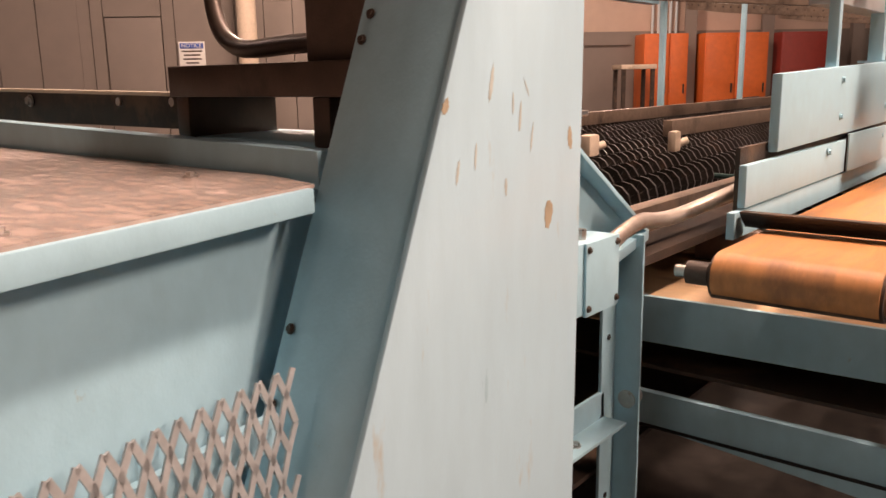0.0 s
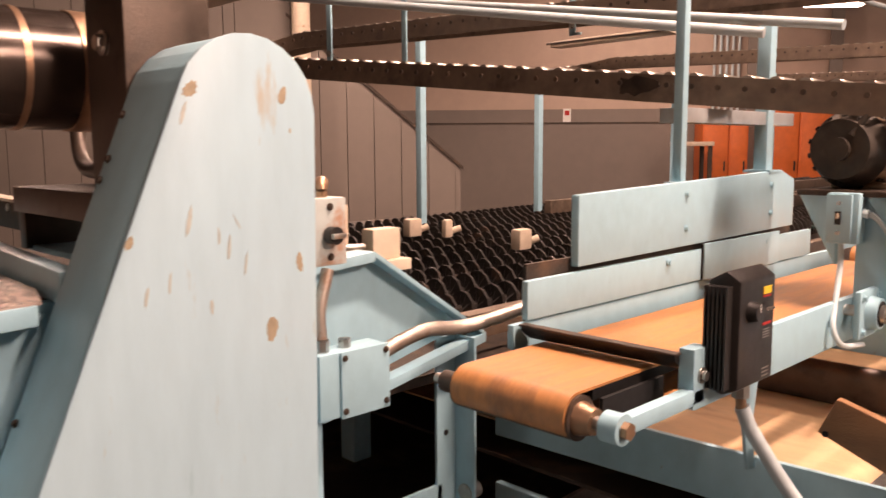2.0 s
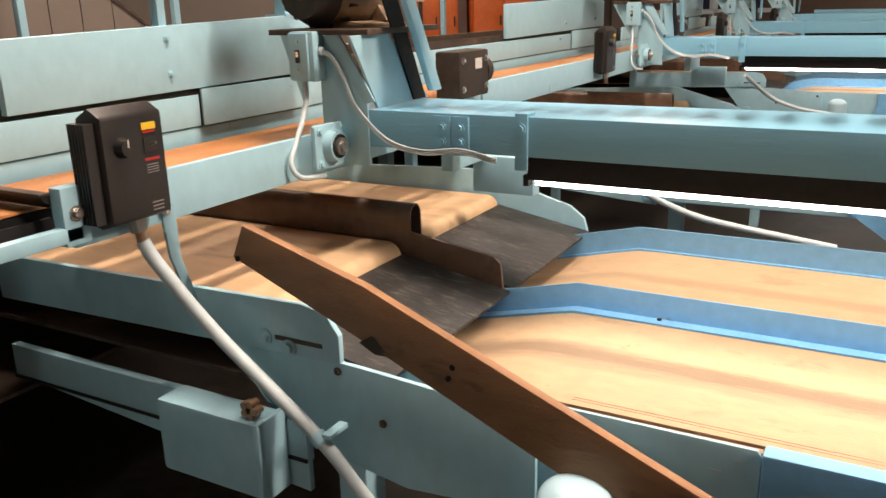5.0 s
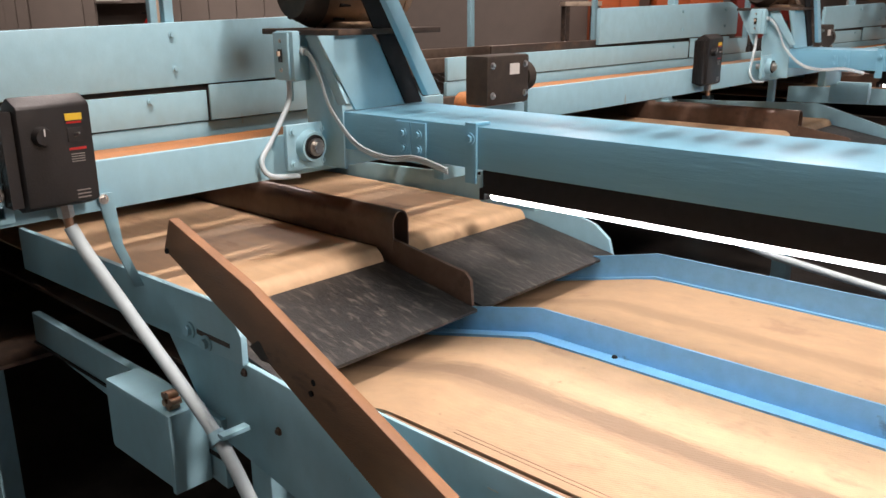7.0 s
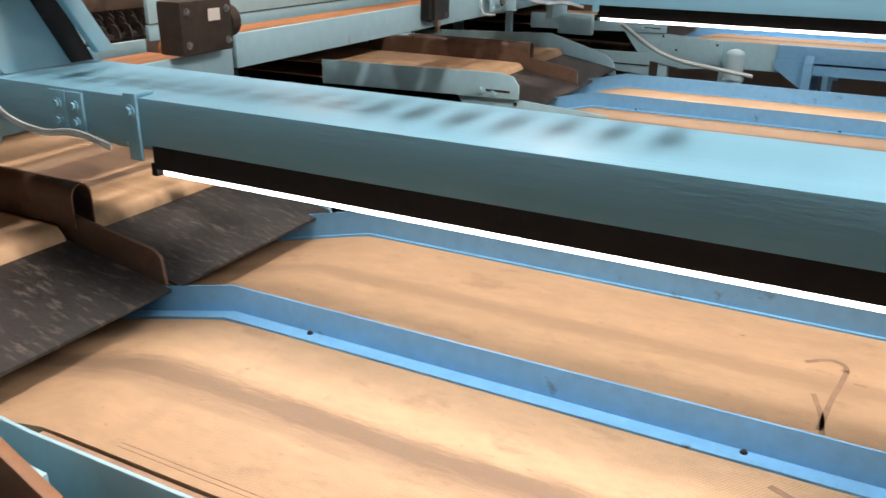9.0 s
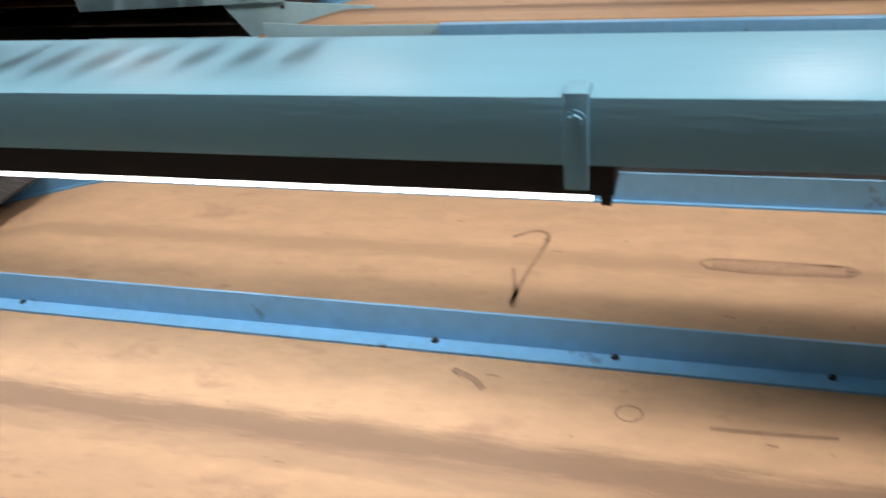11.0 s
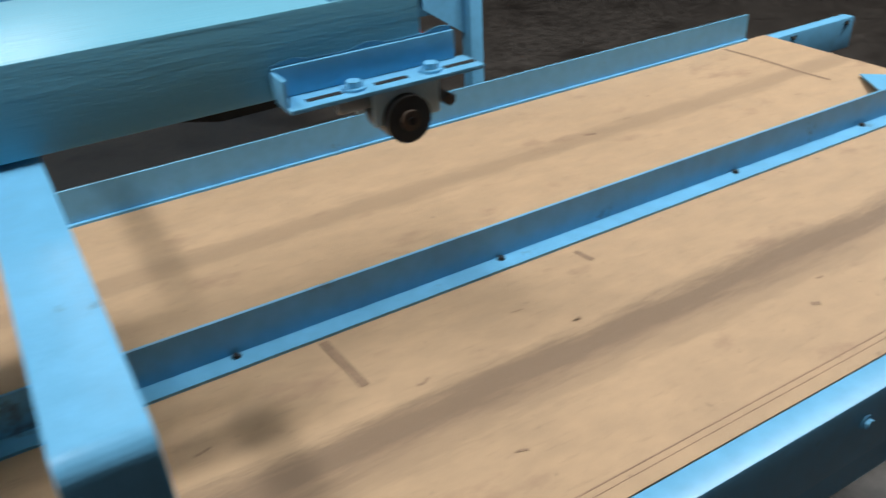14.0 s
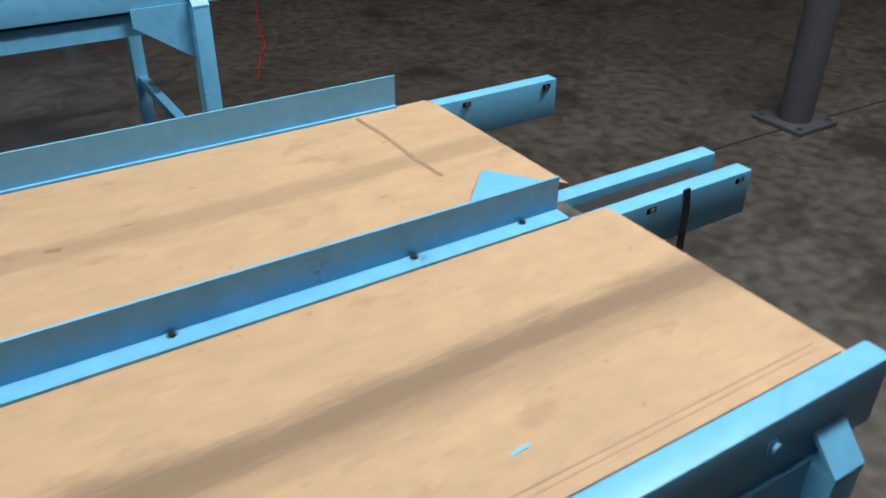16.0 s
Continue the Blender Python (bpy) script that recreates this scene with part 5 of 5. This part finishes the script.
for k in (1, 2, 3):
    copy_thing(track, Matrix.Translation((0.0, 1.535 + PITCH * k, 1.66 + RISE + 0.03 * k)))


def post(x, y, z0, z1, w, name="support_post"):
    p = thing(name, (x, y, z0), "pale blue steel post holding the overhead track", "post", "support posts")
    part("tube", shape(((x - w / 2, y - w / 2, z0), (x + w / 2, y + w / 2, z1)), bevel=0.003), M_PAINT, p)
    part("foot_plate", shape(((x - w, y - w, z0), (x + w, y + w, z0 + 0.006))), M_PAINT, p)
    return p


post(0.008, 1.372, 1.484, 1.965, 0.022)
post(0.0, 1.796, 1.50, 1.86, 0.034)
for x, y, h in ((-1.82, 2.33, 2.10), (-1.85, 3.21, 1.91), (-1.76, 4.45, 1.93), (-1.78, 5.9, 2.1), (-0.02, 3.75, 2.1), (-0.02, 6.1, 2.3), (-0.9, 6.6, 2.4)):
    post(x, y, 1.12, h, 0.034)
shelf = thing("post_shelf", (0.0, 1.6, 1.62), "pale galvanised strip joining two posts", "bracket")
part("strip", shape(((-0.05, 1.385, 1.616), (0.012, 1.945, 1.648)), bevel=0.002), M_ZINC, shelf)
cross_frame = thing("post_header", (-1.83, 3.8, 1.9), "pale blue header bar between posts", "beam")
part("bar", shape(((-1.87, 3.20, 1.905), (-1.80, 4.47, 1.935)), bevel=0.003), M_PAINT, cross_frame)
for y0, y1, x0, x1, z0, z1 in ((1.176, 1.62, -2.2, 0.07, 2.177, 1.818), (1.75, 1.75, -1.4, 0.195, 2.09, 1.835), (2.0, 9.0, -0.5, -0.6, 2.2, 2.35)):
    pr = thing("overhead_pipe", (x0, y0, z0), "thin pale green pipe overhead", "pipe", "overhead pipes")
    part("pipe", rod((x0, y0, z0), (x1, y1, z1), 0.012), M_CONDUIT, pr)
for x, y, z0, z1 in ((-1.257, 1.405, 1.835, 2.022), (-1.19, 1.667, 1.80, 2.35), (-0.72, 1.97, 1.92, 2.5)):
    hk = thing("track_hanger", (x, y, z0), "pale blue flat steel hanger carrying the overhead track", "bracket", "track hangers")
    part("bar", shape(((x - 0.012, y - 0.003, z0), (x + 0.012, y + 0.003, z1)), ((x - 0.012, y - 0.003, z0), (x + 0.035, y + 0.003, z0 + 0.008)), bevel=0.001), M_PAINT, hk)
    bolt("bolt", (x, y - 0.003, z0 + 0.03), (0, -1, 0), 0.007, hk)
for x, y, z in ((-1.98, 4.04, 2.20), (-3.5, 2.3, 2.42), (-0.4, 7.0, 2.5)):
    fx = thing("hanging_reflector", (x, y, z), "cream hanging lamp reflector seen from the side", "lamp", "hanging reflectors")
    part("trough", prism([(x - 0.42, y - 0.04, z - 0.01), (x - 0.40, y - 0.04, z + 0.025), (x + 0.40, y - 0.04, z + 0.03), (x + 0.44, y - 0.04, z)], (0, 0.12, 0), 0.004), M_CREAM, fx)
    for dx in (-0.3, 0.3) if y > 6 else ():
        part("hanger_rod", rod((x + dx, y, z + 0.02), (x + dx, y, CEILING + 0.01), 0.004, n=6), M_STEEL, fx)
    part("bar", rod((x - 0.44, y - 0.045, z + 0.012), (x + 0.45, y - 0.045, z + 0.014), 0.006), M_DIRTY, fx)

# ---- hall ----
column = thing("steel_column", (6.82, 2.96, 0), "dark grey round steel column on a square base plate", "column")
part("shaft", rod((6.82, 2.96, 0), (6.82, 2.96, CEILING), 0.076, n=32), M_POLE, column)
part("base_plate", shape(((6.685, 2.825, 0), (6.955, 3.095, 0.02)), bevel=0.003), M_POLE, column)
for cx in (6.715, 6.925):
    for cy in (2.855, 3.065):
        bolt("anchor_bolt", (cx, cy, 0.02), (0, 0, 1), 0.012, column, M_POLE)
ribbon = thing("red_string", (5.1, 5.3, 0), "thin red string lying on the concrete floor", "string")
part("strand", hose([(5.43, 6.16, 0.004), (5.30, 5.80, 0.004), (5.24, 5.62, 0.005), (5.14, 5.28, 0.004), (5.05, 5.12, 0.006), (5.02, 5.05, 0.004), (4.90, 4.77, 0.004)], 0.004, 6, 6), M_RED, ribbon)
crack = [(5.7, 2.90, 0), (6.0, 2.92, 0), (6.4, 2.935, 0), (7.4, 2.90, 0), (8.4, 2.86, 0), (10.0, 2.8, 0), (13.0, 2.7, 0)]
tagged(link_mesh("floor_joint", sweep(smooth_path(crack, 4), [(-0.006, -0.002), (0.006, -0.002), (0.006, 0.0012), (-0.006, 0.0012)]), M_PIT), "dark saw-cut joint in the concrete floor", "floor joint", "", "structure")
stair = thing("stair_enclosure", askew(-2.4, STAIR_D, 0), "brown-grey grooved panel enclosure under a stair", "partition")
shift = askew(0, 0.06, 0) - askew(0, 0, 0)
edges = [-7.2 + 0.42 * k for k in range(9)]
for a in edges:
    if a > -3.9:
        break
    part("panel", prism([askew(a, STAIR_D, 0), askew(a, STAIR_D, 4.4), askew(a + 0.408, STAIR_D, 4.4), askew(a + 0.408, STAIR_D, 0)], shift), M_GREYWALL, stair, smooth=False)
stair_top = lambda s: 1.33 + (-0.39 - s) * 0.87
for a, b, z0 in ((-3.85, -3.73, 0), (-3.72, -3.60, 0), (-3.0, -2.88, 0), (-3.59, -3.01, 2.16), (-2.87, -2.26, 1.62), (-2.87, -2.26, 0)):
    top = 4.4 if z0 or b < -2.8 else 1.04
    part("panel", prism([askew(a, STAIR_D, z0), askew(a, STAIR_D, top), askew(b, STAIR_D, top), askew(b, STAIR_D, z0)], shift), M_GREYWALL, stair, smooth=False)
a = -2.25
while a < -0.4:
    b = min(a + 0.30, -0.39)
    part("panel", prism([askew(a, STAIR_D, 0), askew(a, STAIR_D, stair_top(a)), askew(b - 0.01, STAIR_D, stair_top(b - 0.01)), askew(b - 0.01, STAIR_D, 0)], shift), M_GREYWALL, stair, smooth=False)
    a = b
part("backing", prism([askew(-7.2, STAIR_D + 0.5, 0), askew(-7.2, STAIR_D + 0.5, 4.3), askew(-2.3, STAIR_D + 0.5, 3.0), askew(-0.45, STAIR_D + 0.5, 1.3), askew(-0.45, STAIR_D + 0.5, 0)], shift), M_GREYWALL, stair)
part("alcove_shelf", askew_box((-2.87, STAIR_D + 0.0, 1.02), (-2.26, STAIR_D + 0.5, 1.045)), M_GREYWALL, stair)
part("stringer", prism([askew(-2.3, STAIR_D - 0.03, stair_top(-2.3)), askew(-2.3, STAIR_D - 0.03, stair_top(-2.3) + 0.04), askew(-0.37, STAIR_D - 0.03, stair_top(-0.37) + 0.04), askew(-0.37, STAIR_D - 0.03, stair_top(-0.37))], shift), M_DIRTY, stair, "dark edge strip along the stair's slope")
door = thing("door_1", askew(-3.3, STAIR_D, 0), "brown-grey flush door with a brass knob", "door")
tagged(door, "", "", "", "structure")
part("leaf", askew_box((-3.585, STAIR_D + 0.01, 0), (-3.015, STAIR_D + 0.05, 2.15), 0.004), M_GREYWALL, door)
part("door_handle", rod(askew(-3.06, STAIR_D + 0.01, 1.2), askew(-3.06, STAIR_D - 0.05, 1.2), 0.03), M_BRASS, door, "brass knob")
sign = thing("notice_sign", askew(-2.71, STAIR_D - 0.01, 1.64), "white notice sign with a blue heading", "sign")
part("panel", askew_box((-2.85, STAIR_D - 0.012, 1.64), (-2.58, STAIR_D - 0.004, 1.90), 0.001), M_WHITE, sign)
part("heading", askew_box((-2.835, STAIR_D - 0.016, 1.83), (-2.595, STAIR_D - 0.012, 1.885)), M_BLUE_SIGN, sign)
words = bpy.data.curves.new("heading_words", "FONT")
words.body, words.size, words.align_x, words.align_y, words.extrude = "NOTICE", 0.058, "CENTER", "CENTER", 0.001
words.materials.append(M_WHITE)
text = new("heading_words", words)
text.parent = sign
text.matrix_parent_inverse = sign.matrix_basis.inverted()
text.matrix_basis = Matrix.Translation(askew(-2.715, STAIR_D - 0.018, 1.857)) @ pose(0, 0, 0, 90, 0, 43)
for k, (a, b) in enumerate(((-2.82, -2.61), (-2.80, -2.63), (-2.81, -2.62), (-2.78, -2.65))):
    part("text_line", askew_box((a, STAIR_D - 0.015, 1.795 - 0.04 * k), (b, STAIR_D - 0.012, 1.81 - 0.04 * k)), M_DIRTY, sign)
ext = thing("fire_extinguisher", askew(-2.34, STAIR_D + 0.1, 1.045), "red fire extinguisher standing in the alcove", "fire extinguisher")
part("cylinder", rod(askew(-2.34, STAIR_D + 0.12, 1.045), askew(-2.34, STAIR_D + 0.12, 1.42), 0.062), M_RED, ext)
part("shoulder", rod(askew(-2.34, STAIR_D + 0.12, 1.42), askew(-2.34, STAIR_D + 0.12, 1.47), 0.062, 0.025), M_RED, ext)
part("valve", rod(askew(-2.34, STAIR_D + 0.12, 1.47), askew(-2.34, STAIR_D + 0.12, 1.51), 0.018), M_STEEL, ext)
part("handle", askew_box((-2.42, STAIR_D + 0.10, 1.505), (-2.32, STAIR_D + 0.13, 1.53), 0.004), M_BLACK, ext)
part("hose", hose([askew(-2.32, STAIR_D + 0.10, 1.49), askew(-2.27, STAIR_D + 0.08, 1.42), askew(-2.27, STAIR_D + 0.07, 1.2)], 0.012), M_BLACK, ext)
part("label", askew_box((-2.37, STAIR_D + 0.052, 1.32), (-2.31, STAIR_D + 0.06, 1.37)), M_WHITE, ext)
bottle = thing("spray_bottle", askew(-2.66, STAIR_D + 0.1, 1.045), "pale plastic squeeze bottle in the alcove", "bottle")
part("body", rod(askew(-2.66, STAIR_D + 0.1, 1.045), askew(-2.66, STAIR_D + 0.1, 1.19), 0.045, 0.040), M_CREAM, bottle)
part("neck", rod(askew(-2.66, STAIR_D + 0.1, 1.19), askew(-2.66, STAIR_D + 0.1, 1.29), 0.036, 0.006), M_CREAM, bottle)
pillar = thing("round_column", askew(-2.1, STAIR_D - 0.2, 0), "cream painted round column", "column")
part("shaft", rod(askew(-2.10, STAIR_D - 0.2, 0), askew(-2.10, STAIR_D - 0.2, CEILING), 0.098, n=28), M_CREAM, pillar)
redsign = thing("wall_sign", askew(1.14, WALL_D - 0.02, 2.0), "small red and white wall sign", "sign")
part("plate", askew_box((1.08, WALL_D - 0.014, 1.93), (1.20, WALL_D - 0.006, 2.13)), M_WHITE, redsign)
part("symbol", askew_box((1.105, WALL_D - 0.018, 2.03), (1.175, WALL_D - 0.014, 2.10)), M_RED, redsign)
for a, b, m in ((3.05, 3.42, M_ORANGE), (3.43, 3.70, M_ORANGE), (3.95, 4.42, M_ORANGE), (4.43, 4.90, M_ORANGE), (5.1, 5.9, M_DARKRED)):
    cab = thing("steel_locker", askew(a, WALL_D - 0.5, 0), "orange steel locker against the wall" if m is M_ORANGE else "dark red steel locker against the wall", "locker", "lockers")
    part("body", askew_box((a, WALL_D - 0.5, 0), (b, WALL_D - 0.02, 2.06), 0.006), m, cab)
    part("door", askew_box((a + 0.02, WALL_D - 0.515, 0.08), (b - 0.02, WALL_D - 0.5, 2.02), 0.004), m, cab)
    part("handle", askew_box((b - 0.07, WALL_D - 0.53, 1.2), (b - 0.05, WALL_D - 0.515, 1.34)), M_BLACK, cab)
bench = thing("work_stand", askew(2.9, WALL_D - 0.9, 0), "dark steel work stand by the wall", "stand")
part("top", askew_box((2.55, WALL_D - 1.1, 1.56), (3.05, WALL_D - 0.6, 1.62), 0.004), M_CREAM, bench)
for a in (2.57, 2.98):
    for d in (WALL_D - 1.08, WALL_D - 0.66):
        part("leg", askew_box((a, d, 0), (a + 0.05, d + 0.05, 1.56)), M_DIRTY, bench)
for k in range(5):
    pp = thing("wall_pipe", askew(3.3 + 0.09 * k, WALL_D - 0.06, 2.0), "grey electrical pipe rising up the wall", "pipe", "wall pipes")
    part("pipe", rod(askew(3.3 + 0.09 * k, WALL_D - 0.06, 2.06), askew(3.3 + 0.09 * k, WALL_D - 0.06, 4.2), 0.02), M_CONDUIT, pp)
for a in (3.82, 5.0, 6.4):
    pl = thing("wall_pier", askew(a, WALL_D - 0.25, 0), "brown-grey steel pier against the wall", "column", "wall piers")
    part("flange", askew_box((a - 0.09, WALL_D - 0.25, 0), (a + 0.09, WALL_D - 0.23, CEILING)), M_GREYWALL, pl)
    part("web", askew_box((a - 0.01, WALL_D - 0.23, 0), (a + 0.01, WALL_D - 0.01, CEILING)), M_GREYWALL, pl)
rack = thing("storage_rack", askew(7.0, WALL_D - 2.2, 0), "dark steel storage rack with shelves", "rack")
for a in (5.9, 6.9, 7.9):
    part("upright", askew_box((a, WALL_D - 2.2, 0), (a + 0.07, WALL_D - 2.1, 3.2)), M_CONDUIT, rack)
for z in (1.3, 1.75, 2.2, 2.7):
    part("shelf", askew_box((5.9, WALL_D - 2.2, z), (8.0, WALL_D - 1.4, z + 0.06)), M_CONDUIT, rack)
part("dark_load", askew_box((6.0, WALL_D - 2.0, 1.81), (6.85, WALL_D - 1.5, 2.15), 0.03), M_NAVY, rack, "dark blue bundle")
part("dark_load", askew_box((7.0, WALL_D - 2.0, 1.36), (7.85, WALL_D - 1.5, 1.70), 0.03), M_NAVY, rack, "dark blue bundle")
for a in (4.4, 6.6):
    hl = thing("far_hall_light", askew(a, WALL_D - 1.5, 3.4), "lit white hall light far off", "ceiling light", "far hall lights")
    part("glow", askew_box((a - 0.35, WALL_D - 1.6, 3.35), (a + 0.35, WALL_D - 1.4, 3.39)), M_FIXTURE, hl)
    part("housing", askew_box((a - 0.4, WALL_D - 1.65, 3.39), (a + 0.4, WALL_D - 1.35, 3.46), 0.01), M_WHITE, hl)
for k in range(7):
    tr = thing("roof_truss", askew(-6 + 2.2 * k, 8, 4.0), "grey open web roof truss", "truss", "roof trusses")
    x = -6 + 2.2 * k
    part("top_chord", askew_box((x - 0.03, 2, 4.55), (x + 0.03, WALL_D, 4.61)), M_CONDUIT, tr)
    part("bottom_chord", askew_box((x - 0.03, 2, 4.10), (x + 0.03, WALL_D, 4.16)), M_CONDUIT, tr)
    for m in range(13):
        part("web", rod(askew(x, 2 + 0.8 * m, 4.15 if m % 2 else 4.56), askew(x, 2.8 + 0.8 * m, 4.56 if m % 2 else 4.15), 0.014, n=8), M_CONDUIT, tr)
# Unseen fixtures hung at the assumed lamp spots.
for hx, hy, watts in HALL_LAMPS:
    f = thing("hall_light", (hx, hy, CEILING - 0.7), "hanging white fluorescent hall light at an assumed spot out of view", "ceiling light", "hall lights")
    wx, wy = (1.15, 0.10) if hx > 5 else (0.10, 0.65)
    part("glow", shape(((hx - wx, hy - wy, CEILING - 0.715), (hx + wx, hy + wy, CEILING - 0.70))), M_FIXTURE, f)
    for side in (-0.8, 0.8):
        at = (hx + side * wx * (wx > wy), hy + side * wy * (wy > wx))
        part("hanger_rod", rod((*at, CEILING - 0.63), (*at, CEILING + 0.01), 0.006), M_STEEL, f)
    part("housing", shape(((hx - wx - 0.04, hy - wy - 0.04, CEILING - 0.70), (hx + wx + 0.04, hy + wy + 0.04, CEILING - 0.62)), bevel=0.01), M_WHITE, f)
